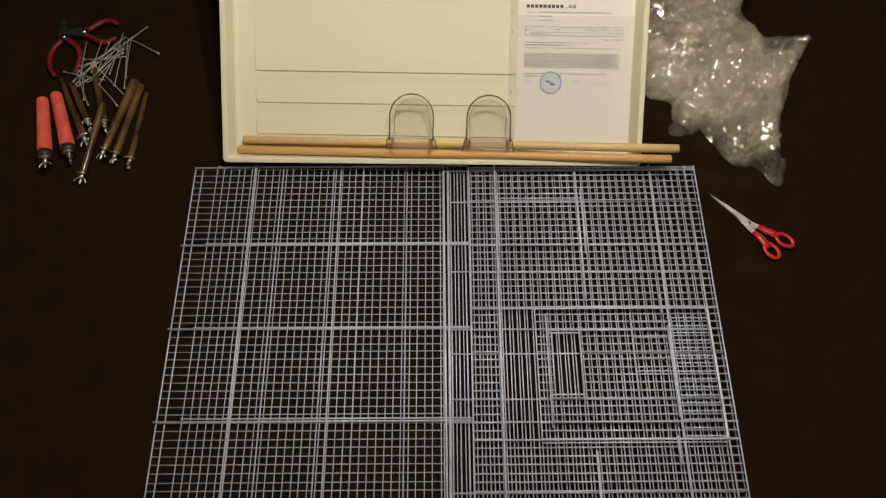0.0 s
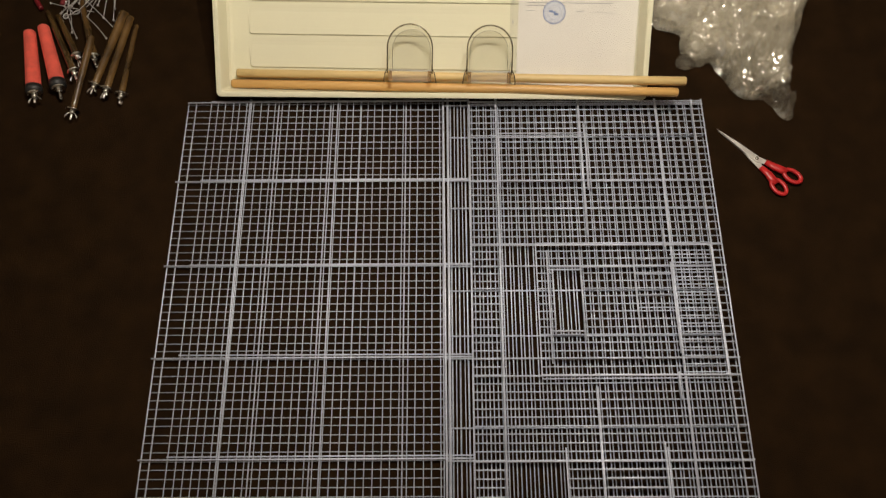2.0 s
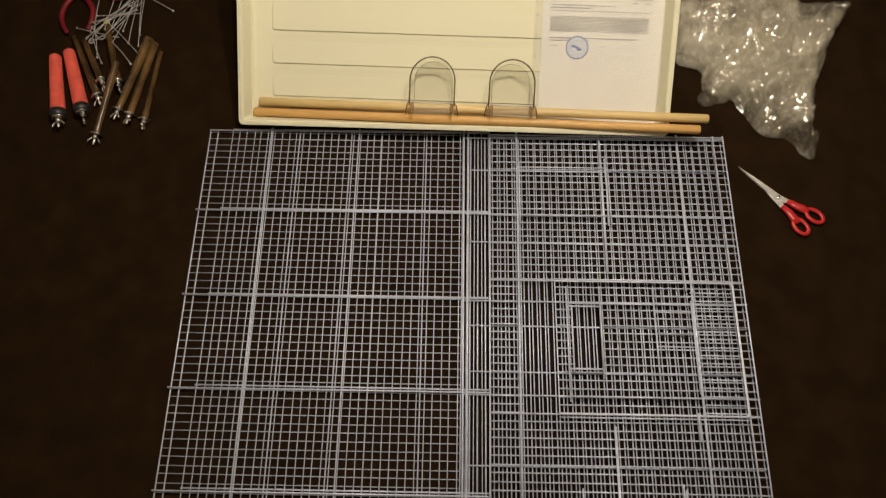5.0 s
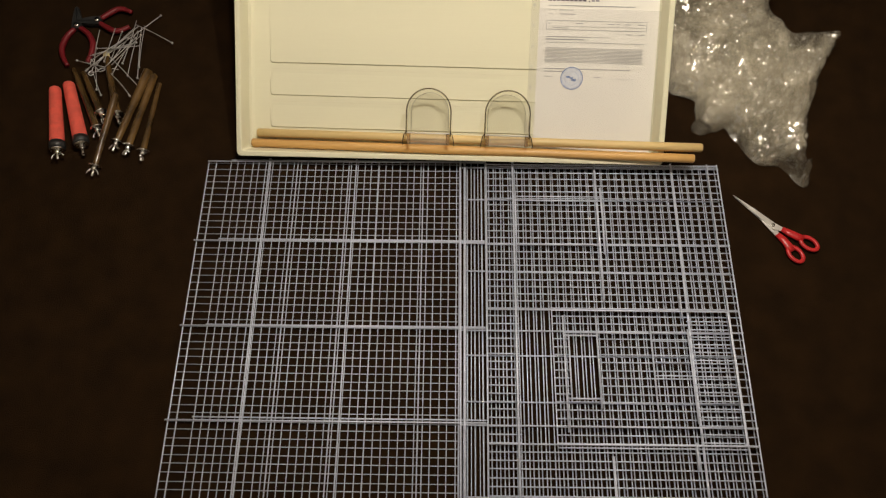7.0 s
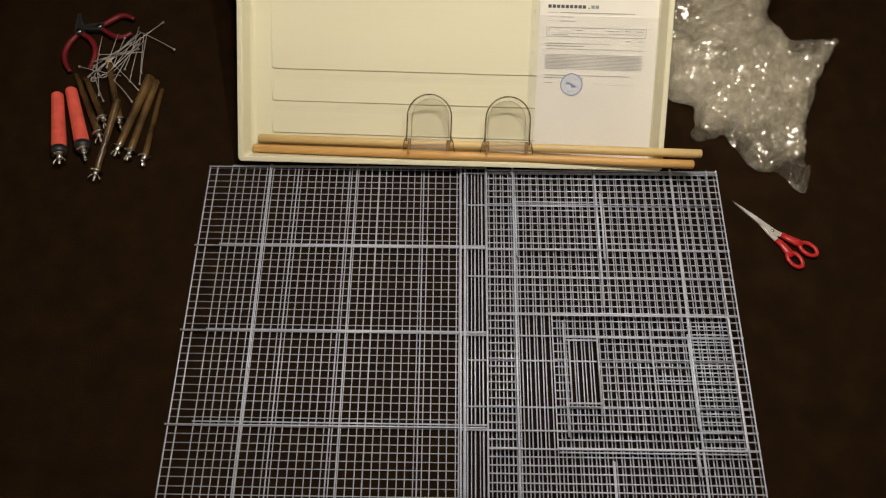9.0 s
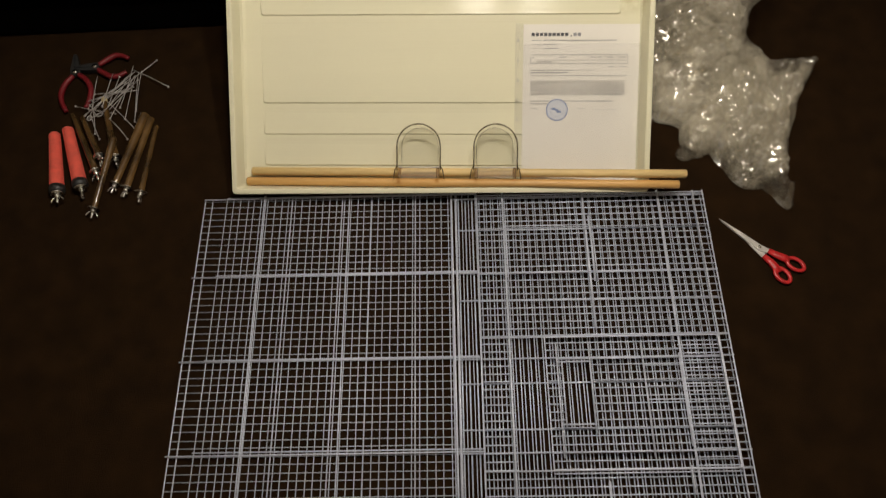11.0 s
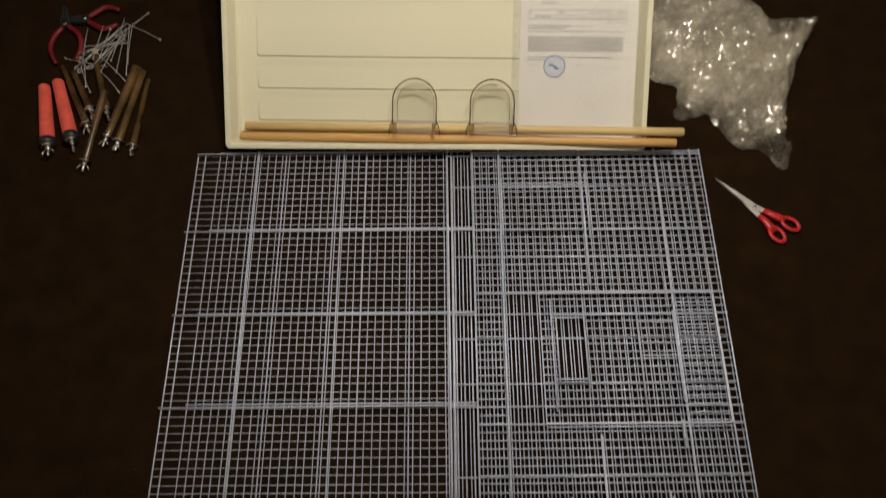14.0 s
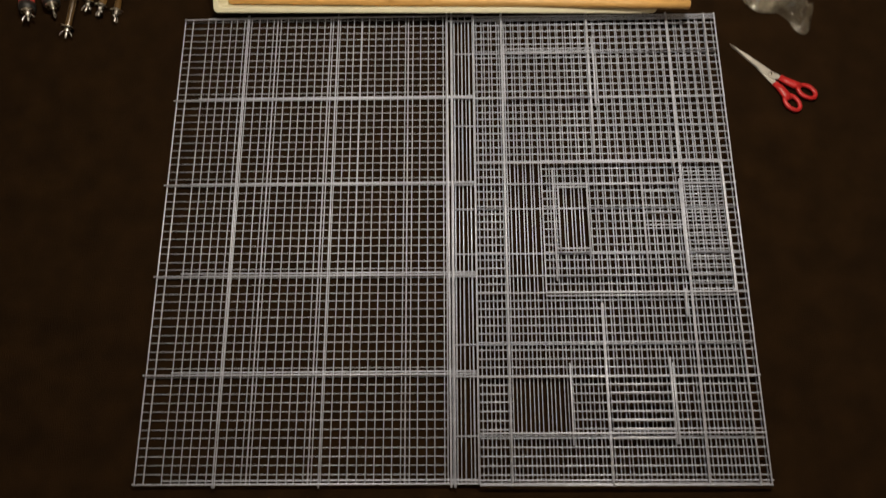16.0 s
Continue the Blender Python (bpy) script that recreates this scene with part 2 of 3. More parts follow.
def piece(name, me, parent, m):
    ob = new(name, me)
    ob.parent = parent
    ob.matrix_basis = m
    return ob


def thing(name, m, label, category, group=""):
    ob = tagged(new(name), label, category, group)
    ob.empty_display_size = 0.02
    ob.matrix_basis = m
    return ob


def box(bm, x0, y0, z0, x1, y1, z1, bevel=0.0, seg=2):
    r = bmesh.ops.create_cube(bm, size=1, matrix=Matrix.Translation(((x0 + x1) / 2, (y0 + y1) / 2, (z0 + z1) / 2)) @ Matrix.Diagonal((x1 - x0, y1 - y0, z1 - z0, 1)))
    if bevel:
        es = {e for v in r["verts"] for e in v.link_edges}
        bmesh.ops.bevel(bm, geom=list(es), offset=bevel, segments=seg, affect="EDGES", profile=0.5)
    return bm


def tube(bm, pts, radii, seg=8, closed=False, squash=1.0):
    """Sweeps a ring along points; radii a number or one for each point; squash flattens it in its own upright direction."""
    pts = [Vector(p) for p in pts]
    k = len(pts)
    radii = [radii] * k if isinstance(radii, (int, float)) else radii
    rings = []
    for i, p in enumerate(pts):
        a = pts[(i - 1) % k] if closed or i else p
        b = pts[(i + 1) % k] if closed or i < k - 1 else p
        d = (b - a).normalized()
        side = d.cross(Vector((0, 0, 1)))
        side = side.normalized() if side.length > 1e-4 else Vector((1, 0, 0))
        up = side.cross(d)
        rings.append([bm.verts.new(p + radii[i] * (side * math.cos(w) + up * squash * math.sin(w)))
                      for w in (2 * math.pi * j / seg for j in range(seg))])
    for i in range(k if closed else k - 1):
        q, r = rings[i], rings[(i + 1) % k]
        for j in range(seg):
            bm.faces.new((q[j], q[(j + 1) % seg], r[(j + 1) % seg], r[j]))
    if not closed:
        bm.faces.new(rings[0])
        bm.faces.new(rings[-1])
    return bm


def eased(pts, n=5):
    """A smooth curve through the points."""
    p = [Vector(q) for q in pts]
    p = [2 * p[0] - p[1]] + p + [2 * p[-1] - p[-2]]
    out = []
    for a, b, c, d in zip(p, p[1:], p[2:], p[3:]):
        for i in range(n):
            t = i / n
            out.append(0.5 * (2 * b + (c - a) * t + (2 * a - 5 * b + 4 * c - d) * t * t + (3 * b - a - 3 * c + d) * t ** 3))
    return out + [p[-2]]


def lathe(bm, profile, seg=20):
    """Turns (radius, z) pairs round the z axis."""
    rings = [[bm.verts.new((max(r, 1e-5) * math.cos(2 * math.pi * j / seg), max(r, 1e-5) * math.sin(2 * math.pi * j / seg), z)) for j in range(seg)] for r, z in profile]
    for q, r in zip(rings, rings[1:]):
        for j in range(seg):
            bm.faces.new((q[j], q[(j + 1) % seg], r[(j + 1) % seg], r[j]))
    bm.faces.new(rings[0])
    bm.faces.new(rings[-1])
    return bm


def round_rect(x0, y0, x1, y1, r, seg=5):
    out = []
    for cx, cy, a0 in ((x1 - r, y1 - r, 0), (x0 + r, y1 - r, 90), (x0 + r, y0 + r, 180), (x1 - r, y0 + r, 270)):
        for i in range(seg + 1):
            a = radians(a0 + 90 * i / seg)
            out.append((cx + r * math.cos(a), cy + r * math.sin(a)))
    return out


def loft(bm, loops, cap_first=True, cap_last=True):
    rings = [[bm.verts.new(p) for p in lp] for lp in loops]
    k = len(rings[0])
    for q, r in zip(rings, rings[1:]):
        for j in range(k):
            bm.faces.new((q[j], q[(j + 1) % k], r[(j + 1) % k], r[j]))
    if cap_first:
        bm.faces.new(rings[0])
    if cap_last:
        bm.faces.new(rings[-1])
    return bm


# ---------------------------------------------------------------- the room
def slab(name, x0, y0, z0, x1, y1, z1, material, label):
    ob = part(name, box(bmesh.new(), x0, y0, z0, x1, y1, z1), material)
    return tagged(ob, label, name.split("_")[0], kind="structure")


slab("floor", -2.2, -2.6, -0.1, 3.0, 2.2, 0.0, CARPET, "dark brown short-pile carpet on the floor")
slab("wall_north", -2.2, 2.2, -0.1, 3.0, 2.3, 2.7, WALL, "plain beige papered wall behind the sofa")
slab("wall_south", -2.2, -2.7, -0.1, 3.0, -2.6, 2.7, WALL, "plain beige papered wall")
slab("wall_west", -2.3, -2.7, -0.1, -2.2, 2.3, 2.7, WALL, "plain beige papered wall")
slab("wall_east", 3.0, -2.7, -0.1, 3.1, 2.3, 2.7, WALL, "plain beige papered wall")
slab("ceiling", -2.3, -2.7, 2.7, 3.1, 2.3, 2.8, CEIL, "plain white painted ceiling")


def ceiling_lamp():
    lamp = thing("ceiling_lamp", pose(0.61, 0.05, 2.7), "hanging brass lamp with two lit round bulbs", "lamp")
    part("canopy", lathe(bmesh.new(), [(0.001, 0), (0.06, 0), (0.055, -0.02), (0.015, -0.035), (0.001, -0.035)]), LAMP_METAL, lamp, smooth=True)
    part("stem", tube(bmesh.new(), [(0, 0, -0.03), (0, 0, -1.13)], 0.008), LAMP_METAL, lamp, smooth=True)
    for s in (-1, 1):
        part("arm", tube(bmesh.new(), [(0, 0, -1.11), (s * 0.04, 0, -1.135), (s * 0.08, 0, -1.125), (s * 0.105, 0, -1.10)], 0.006), LAMP_METAL, lamp, smooth=True)
        holder = part("bulb_holder", lathe(bmesh.new(), [(0.001, -1.09), (0.02, -1.095), (0.024, -1.15), (0.001, -1.15)]), LAMP_METAL, lamp, smooth=True)
        holder.location = (s * 0.105, 0, 0)
        bulb = bmesh.new()
        bmesh.ops.create_uvsphere(bulb, u_segments=20, v_segments=12, radius=0.040, matrix=Matrix.Translation((s * 0.105, 0, -1.19)))
        part("bulb", bulb, LAMP_GLOW, lamp, "lit warm white bulb", smooth=True)


ceiling_lamp()


def sofa():
    s = thing("sofa", pose(0.4, 0.420, 0, 0, 0, 1.8), "low dark brown velour sofa bed, its front edge against the carpet", "sofa")
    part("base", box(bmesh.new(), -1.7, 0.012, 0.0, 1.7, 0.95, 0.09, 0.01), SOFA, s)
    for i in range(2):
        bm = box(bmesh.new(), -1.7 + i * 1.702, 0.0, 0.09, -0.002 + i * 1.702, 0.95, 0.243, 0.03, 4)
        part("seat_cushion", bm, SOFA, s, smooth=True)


sofa()

# ---------------------------------------------------------------- cage panels of welded wire
RNG = random.Random(7)
ROD = {}


def rod_mesh(length, radius, material):
    key = (round(length, 4), radius, material.name)
    if key not in ROD:
        bm = tube(bmesh.new(), [(-length / 2, 0, 0), (length / 2, 0, 0)], radius, 7)
        ROD[key] = mesh_of("wire", bm, material, True)
    return ROD[key]


def wire(parent, x0, x1, y, z, r=0.00105, upright=False, material=WIRE, name="wire", loose=1.0):
    """One straight wire from x0 to x1 at y; upright: it runs along y instead, from x0 to x1 at x = y."""
    length = abs(x1 - x0)
    mid = (x0 + x1) / 2
    off, tilt = RNG.gauss(0, 0.00035) * loose, RNG.gauss(0, 0.07) * loose
    m = pose(y + off, mid, z, 0, 0, 90 + tilt) if upright else pose(mid, y + off, z, 0, 0, tilt)
    return piece(name, rod_mesh(length, r, material), parent, m)


def wires_except(parent, x0, x1, y, z, holes, r=0.00105):
    """A crosswise wire, cut where it would run through a hole (x0, x1, y0, y1)."""
    spans = [(x0, x1)]
    for hx0, hx1, hy0, hy1 in holes:
        if hy0 < y < hy1:
            cut = []
            for a, b in spans:
                if hx0 > a and hx1 < b:
                    cut += [(a, hx0), (hx1, b)]
                else:
                    cut.append((a, b))
            spans = cut
    for a, b in spans:
        wire(parent, a, b, y, z, r)


DEPTH = 0.757
PITCH = 0.01262


def panel(label):
    return thing("cage_panel", pose(0, 0, 0), label, "cage panel", "stacked panels of a dismantled wire cage")


# lower panel of the first stack: close crosswise wires on a few lengthwise bars
a = panel("grey wire cage panel of close crosswise wires, lying on the carpet")
for i in range(61):
    wire(a, 0.0, 0.449, -i * PITCH, 0.0028, 0.00080, material=WIRE_SHADED)
for x, lean in ((0.0, 0.0), (0.0135, 0.0), (0.1600, 0.0), (0.2500, -0.25), (0.3045, -0.1), (0.3850, 0.15), (0.4475, 0.0)):
    wire(a, 0.001, -DEPTH - 0.001, x, 0.0050, 0.00115, True, BAR, "bar").rotation_euler.z += radians(lean)

# upper panel of the first stack: close lengthwise wires on doubled crosswise bars
b = panel("grey wire cage panel of close lengthwise wires, lying on another panel")
for i in range(37):
    wire(b, 0.0, -DEPTH, 0.041 + i * 0.01256, 0.0078, 0.00088, True)
for x, r, lean in ((0.1122, 0.0012, 0.37), (0.1150, 0.0009, 0.37), (0.2650, 0.0012, 0.0), (0.4510, 0.0017, 0.25), (0.4575, 0.0021, 0.1)):
    wire(b, 0.006, -DEPTH - 0.005, x, 0.0104, r, True, BAR, "bar", 0.2).rotation_euler.z += radians(lean)
for y, x0 in ((0.0, 0.0), (-0.153, -0.003), (-0.304, -0.003), (-0.453, -0.003), (-0.604, -0.002), (-DEPTH, 0.0)):
    wire(b, x0, 0.4945, y, 0.0102, 0.00135, False, BAR, "bar")
    wire(b, x0 + 0.04, 0.4945, y + 0.0045, 0.0055, 0.00125, False, BAR, "bar")

# lower panel of the second stack
c = panel("grey wire cage panel of close lengthwise wires, lying on the carpet")
for i in range(36):
    wire(c, -0.003, -DEPTH, 0.4620 + i * 0.0125, 0.0028, 0.0014 if i < 3 else 0.00105, True, loose=0.6)
for y in (-0.006, -0.070, -0.203, -0.347, -0.420, -0.561, -0.6930, -DEPTH):
    wire(c, 0.460, 0.8995, y, 0.0052, 0.0013, False, BAR, "bar")

# middle panel of the second stack
e = panel("grey wire cage panel of lengthwise wires between two other panels")
for i in range(32):
    wire(e, -0.008, -DEPTH + 0.003, 0.4939 + i * 0.0125, 0.0078, 0.00105, True, loose=0.6).rotation_euler.z -= radians(0.22)
for y in (-0.009, -0.155, -0.3075, -0.4565, -0.608, -DEPTH + 0.004):
    wire(e, 0.452, 0.9035, y, 0.0105, 0.00135, False, BAR, "bar")

# top panel of the second stack, with its openings and small wire doors
DOORWAY = (0.5445, 0.597, -0.4835, -0.2730)
GAP = (0.6215, 0.6675, -0.416, -0.316)
HATCH = (0.5415, 0.6275, -0.694, -0.6085)
d = panel("grey wire cage front panel with openings and small wire doors")
for i in range(61):
    wires_except(d, 0.4945, 0.8995, -0.008 - i * 0.0125, 0.0135, (DOORWAY, GAP, HATCH))
for x, y0, y1, r, lean in ((0.4930, -0.003, -DEPTH, 0.0013, -0.25), (0.5395, 0.000, -DEPTH - 0.001, 0.0020, -0.2), (0.6840, 0.000, -0.257, 0.0021, -0.1),
                           (0.6795, -0.501, -DEPTH - 0.004, 0.0022, -0.1), (0.8155, -0.002, -DEPTH - 0.001, 0.0020, -0.45),
                           (0.8825, -0.003, -DEPTH - 0.002, 0.0013, 0.0), (0.8990, -0.003, -DEPTH, 0.0013, -0.1)):
    wire(d, y0, y1, x, 0.0160, r, True, BAR, "bar", 0.5).rotation_euler.z += radians(lean)
for y in (-0.0065, -0.2730, -0.4845, -0.6090, -0.6885, -0.7585):
    wire(d, 0.4930, 0.8995, y, 0.0162, 0.0013, False, BAR, "bar", 0.5)


def wire_door(parent, x0, y0, x1, y1, z, label):
    """A bent wire frame with upright bars, close crosswise wires along one side and a bordered gap."""
    outline = [(x0, y0), (x1 - 0.006, y0), (x1 - 0.0015, y0 + 0.0015), (x1, y0 + 0.006), (x1, y1 - 0.006), (x1 - 0.0015, y1 - 0.0015), (x1 - 0.006, y1), (x0, y1)]
    door = part("wire_door", tube(bmesh.new(), [(x, y, 0) for x, y in outline], 0.0014, 7, True), BAR, parent, label, True)
    door.location.z = z
    for i in range(16):
        wire(door, 0.8120, x1 - 0.001, y0 + 0.0045 + i * 0.01258, -0.0012)
    for i in range(5):
        wire(door, 0.7520, 0.8120, y1 - 0.0235 - i * 0.01258 * (1 if i < 3 else 1.6), -0.0012)
    for x, ya, yb in ((0.6145, -0.284, -0.467), (0.6215, -0.316, -0.420), (0.6670, -0.284, -0.431), (0.7520, -0.285, -0.468), (0.8050, -0.247, -0.287), (0.8110, -0.305, -0.452), (0.8035, -0.480, -0.522)):
        wire(door, ya, yb, x, 0.0022, 0.0014, True, BAR, "bar", 0.6)
    for y in (-0.3160, -0.4160):
        wire(door, 0.6145, 0.6690, y, 0.0004, 0.0014, False, BAR, "bar", 0.5)
    for xa, xb, y in ((x0, x1, y1 + 0.0040), (x0, x1, y0 - 0.0045), (0.6145, 0.8800, -0.4580), (0.6145, 0.8800, -0.3110)):
        wire(door, xa, xb, y, -0.0022, 0.0012, False, BAR, "bar", 0.5)
    return door


wire_door(d, 0.597, -0.4845, 0.8800, -0.2745, 0.0190, "large wire door, slid aside across its opening")
small = part("wire_door", tube(bmesh.new(), [(0.6265, -0.590, 0), (0.6265, -0.640, 0.001), (0.6262, -0.706, 0)], 0.0014, 7), BAR, d, "small wire door beside its open hatch", True)
small.location.z = 0.0190
for i in range(7):
    wire(small, 0.6830, 0.7715, -0.008 - (49 + i) * 0.0125, 0, 0.0015 if i < 4 else 0.0021, False, BAR)
wire(small, -0.582, -0.704, 0.7715, 0.0012, 0.0014, True, BAR, "bar", 0.4)
wire(small, -0.590, -0.704, 0.7750, 0.0004, 0.0012, True, BAR, "bar", 0.4)
wire(small, 0.5415, 0.7715, -0.6890, 0, 0.0015, False, BAR, "bar", 0.4)
upper = part("wire_door", tube(bmesh.new(), [(0.6905, -0.052, 0), (0.6915, -0.110, 0.001), (0.6905, -0.176, 0)], 0.0017, 7), BAR, d, "small closed wire door", True)
upper.location.z = 0.0190
for y, r in ((-0.0690, 0.0011), (-0.0770, 0.0014), (-0.1590, 0.0012)):
    wire(upper, 0.5415, 0.6905, y, -0.001, r, False, BAR, "bar", 0.5)
wire(upper, -0.060, -0.172, 0.5440, 0, 0.0014, True, BAR, "bar", 0.4)
wire(upper, -0.080, -0.172, 0.6955, 0, 0.0012, True, BAR, "bar", 0.4)

# ---------------------------------------------------------------- tray and what lies in it
TILTED = Matrix(((0.99948, 0.02345, -0.02206, 0.0562), (-0.03158, 0.84810, -0.52890, 0.0003), (0.00631, 0.52932, 0.84840, 0.0302), (0, 0, 0, 1)))
TW, TL, TD = 0.7417, 0.4502, 0.0352


def tray():
    bm = bmesh.new()

    def ring(inset, z, r):
        warp = 0.0065 if inset < 0.0149 else 0.0
        return [(x, y + warp * (x / TW) ** 2, z) for x, y in round_rect(inset, inset, TW - inset, TL - inset, r)]

    loft(bm, [ring(0.014, -TD, 0.012), ring(0.004, -TD + 0.004, 0.012), ring(0.0, -0.004, 0.008), ring(0.0, -0.001, 0.008), ring(0.0015, 0, 0.007),
              ring(0.0075, 0, 0.005), ring(0.0092, -0.0015, 0.005), ring(0.0150, -TD + 0.007, 0.006), ring(0.0185, -TD + 0.003, 0.006), ring(0.024, -TD + 0.0022, 0.006)])
    t = part("plastic_tray", bm, TRAY, None, smooth=False)
    t.matrix_basis = TILTED
    tagged(t, "cream plastic cage tray leaning against the sofa", "tray")
    z = -TD + 0.0022
    for v, top in ((0.3735, 0.4215), (0.3165, 0.3645), (0.1630, 0.3045), (0.1073, 0.1535), (0.0513, 0.0975)):
        rib = bmesh.new()
        low = round_rect(0.0515, v, 0.6905, top, 0.006)
        high = round_rect(0.0533, v + 0.0018, 0.6887, top - 0.0018, 0.005)
        # a pad, proud along its lower edge and fading into the floor above
        loft(rib, [[(x, y, z - 0.0005) for x, y in low], [(x, y, z + 0.0001) for x, y in low],
                   [(x, y, z - 0.0003 + 0.0030 * (1 - (y - v) / (top - v)) ** 2.2) for x, y in high]])
        part("raised_rib", rib, TRAY, t)
    return t


tray()


def in_tray(u, v, h):
    return TILTED @ Vector((u, v, -h))


def dowel(p, q, r, material, label):
    p, q = Vector(p), Vector(q)
    length = (q - p).length
    bm = bmesh.new()
    prof = [(0.001, 0), (r - 0.0012, 0), (r, 0.0012)] + [(r, length * i / 8) for i in range(1, 8)] + [(r, length - 0.0012), (r - 0.0012, length), (0.001, length)]
    lathe(bm, prof, 24)
    bm.transform(Matrix.Rotation(radians(90), 4, "Y"))
    ob = part("wooden_dowel", bm, material, None, smooth=True)
    turn = (q - p).to_track_quat("X", "Z").to_matrix().to_4x4()
    ob.matrix_basis = Matrix.Translation(p) @ turn
    for x in (-0.0003, length + 0.0003):
        end = lathe(bmesh.new(), [(0.001, -0.0004), (r - 0.0014, -0.0004), (r - 0.0014, 0.0004), (0.001, 0.0004)], 20)
        end.transform(Matrix.Translation((x, 0, 0)) @ Matrix.Rotation(radians(90), 4, "Y"))
        part("end_grain", end, END_GRAIN, ob, "darker sawn end grain")
    return tagged(ob, label, "dowel", "dowels in the tray")


dowel(in_tray(0.021, 0.023, 0.0255), in_tray(0.791, 0.020, -0.009), 0.0075, WOOD_ORANGE, "orange-toned wooden dowel lying across the cream tray")
dowel(in_tray(0.031, 0.041, 0.0255), in_tray(0.803, 0.0385, -0.009), 0.0075, WOOD, "pale yellowish wooden dowel lying across the cream tray")


def invoice():
    z = -TD + 0.0062
    sheet = bmesh.new()
    n = 12
    u0, u1, v0, v1 = 0.5195, 0.7235, 0.006, 0.2995
    for side in (0, 1):
        vs = [[sheet.verts.new((u0 + (u1 - u0) * i / n, v0 + (v1 - v0) * j / n, z + 0.0004 * math.sin(i * 0.9) * math.sin(j * 0.7) - side * 0.0002)) for j in range(n + 1)] for i in range(n + 1)]
        for i in range(n):
            for j in range(n):
                sheet.faces.new((vs[i][j], vs[i + 1][j], vs[i + 1][j + 1], vs[i][j + 1]))
    page = part("printed_sheet", sheet, PAPER, None, smooth=True)
    page.matrix_basis = TILTED
    tagged(page, "white printed sheet with a round blue stamp, lying in the tray", "paper")
    zt = z + 0.0009

    def bar(x0, y0, x1, y1, material, name="print_line"):
        # shares of the sheet's width and height from its upper left corner
        x0, x1, y0, y1 = (0.065 + 0.936 * (x0 - 0.045), 0.065 + 0.936 * (x1 - 0.045), 0.9226 * y0 - 0.017, 0.9226 * y1 - 0.017)
        ux0, ux1 = u0 + (u1 - u0) * x0, u0 + (u1 - u0) * x1
        vy0, vy1 = v1 - (v1 - v0) * y0, v1 - (v1 - v0) * y1
        part(name, box(bmesh.new(), ux0, vy1, zt, ux1, vy0, zt + 0.0001), material, page)

    for i in range(9):
        bar(0.050 + i * 0.0385, 0.074, 0.050 + i * 0.0385 + 0.030, 0.094, INK_DARK, "heading_bar")
    bar(0.410, 0.088, 0.420, 0.097, INK_DARK, "heading_bar")
    for i in range(2):
        bar(0.435 + i * 0.038, 0.074, 0.435 + i * 0.038 + 0.030, 0.094, INK, "heading_bar")
    rows = ((0.055, 0.12, 0.14, 0.124, INK_PALE), (0.16, 0.1195, 0.83, 0.1235, INK), (0.055, 0.146, 0.13, 0.149, INK_PALE), (0.16, 0.146, 0.28, 0.150, INK),
            (0.055, 0.171, 0.1, 0.174, INK_PALE), (0.16, 0.171, 0.30, 0.175, INK), (0.045, 0.212, 0.94, 0.2145, INK), (0.045, 0.267, 0.94, 0.2695, INK),
            (0.06, 0.228, 0.075, 0.234, INK), (0.31, 0.227, 0.37, 0.231, INK), (0.59, 0.227, 0.65, 0.231, INK), (0.67, 0.227, 0.70, 0.231, INK),
            (0.75, 0.227, 0.80, 0.231, INK), (0.86, 0.227, 0.92, 0.231, INK), (0.10, 0.246, 0.58, 0.2485, INK_PALE), (0.10, 0.256, 0.24, 0.2595, INK),
            (0.60, 0.246, 0.93, 0.2485, INK_PALE), (0.76, 0.288, 0.81, 0.292, INK), (0.87, 0.288, 0.93, 0.292, INK), (0.045, 0.310, 0.45, 0.3135, INK),
            (0.47, 0.310, 0.63, 0.3125, INK_PALE), (0.045, 0.325, 0.39, 0.330, INK), (0.045, 0.345, 0.93, 0.3475, INK), (0.045, 0.508, 0.82, 0.512, INK),
            (0.045, 0.525, 0.40, 0.529, INK), (0.045, 0.557, 0.12, 0.5605, INK), (0.49, 0.557, 0.56, 0.5605, INK), (0.62, 0.565, 0.86, 0.567, INK_PALE))
    for r in rows:
        bar(*r)
    for x in (0.045, 0.9385):
        bar(x, 0.212, x + 0.0035, 0.2695, INK)
    for i in range(11):
        bar(0.045, 0.379 + i * 0.0088, 0.925 - 0.006 * (i % 3), 0.3822 + i * 0.0088, INK_PALE, "text_row")
    # round stamp
    cu, cv, rs = 0.5808, 0.1507, 0.0195
    for rad, thick, mt in ((rs, 0.0015, STAMP), (rs * 0.88, 0.0008, STAMP_PALE), (rs * 0.62, 0.0006, STAMP_PALE)):
        bm = bmesh.new()
        loft(bm, [[(cu + q * math.cos(w), cv + q * math.sin(w), zz) for w in (2 * math.pi * k / 40 for k in range(40))] for q, zz in
                  ((rad - thick, zt + 0.0002), (rad - thick, zt + 0.0003), (rad, zt + 0.0003), (rad, zt + 0.0002))], False, False)
        part("stamp_ring", bm, mt, page)
    disc = bmesh.new()
    loft(disc, [[(cu + q * math.cos(w), cv + q * math.sin(w), zt + 0.00012 + 0.00003 * k2) for w in (2 * math.pi * k / 40 for k in range(40))] for k2, q in ((0, rs), (1, rs))])
    part("stamp_ground", disc, mat("faint_blue_ink", (0.66, 0.68, 0.73), 0.8, 0, 0.1, 200, 900, 0), page)
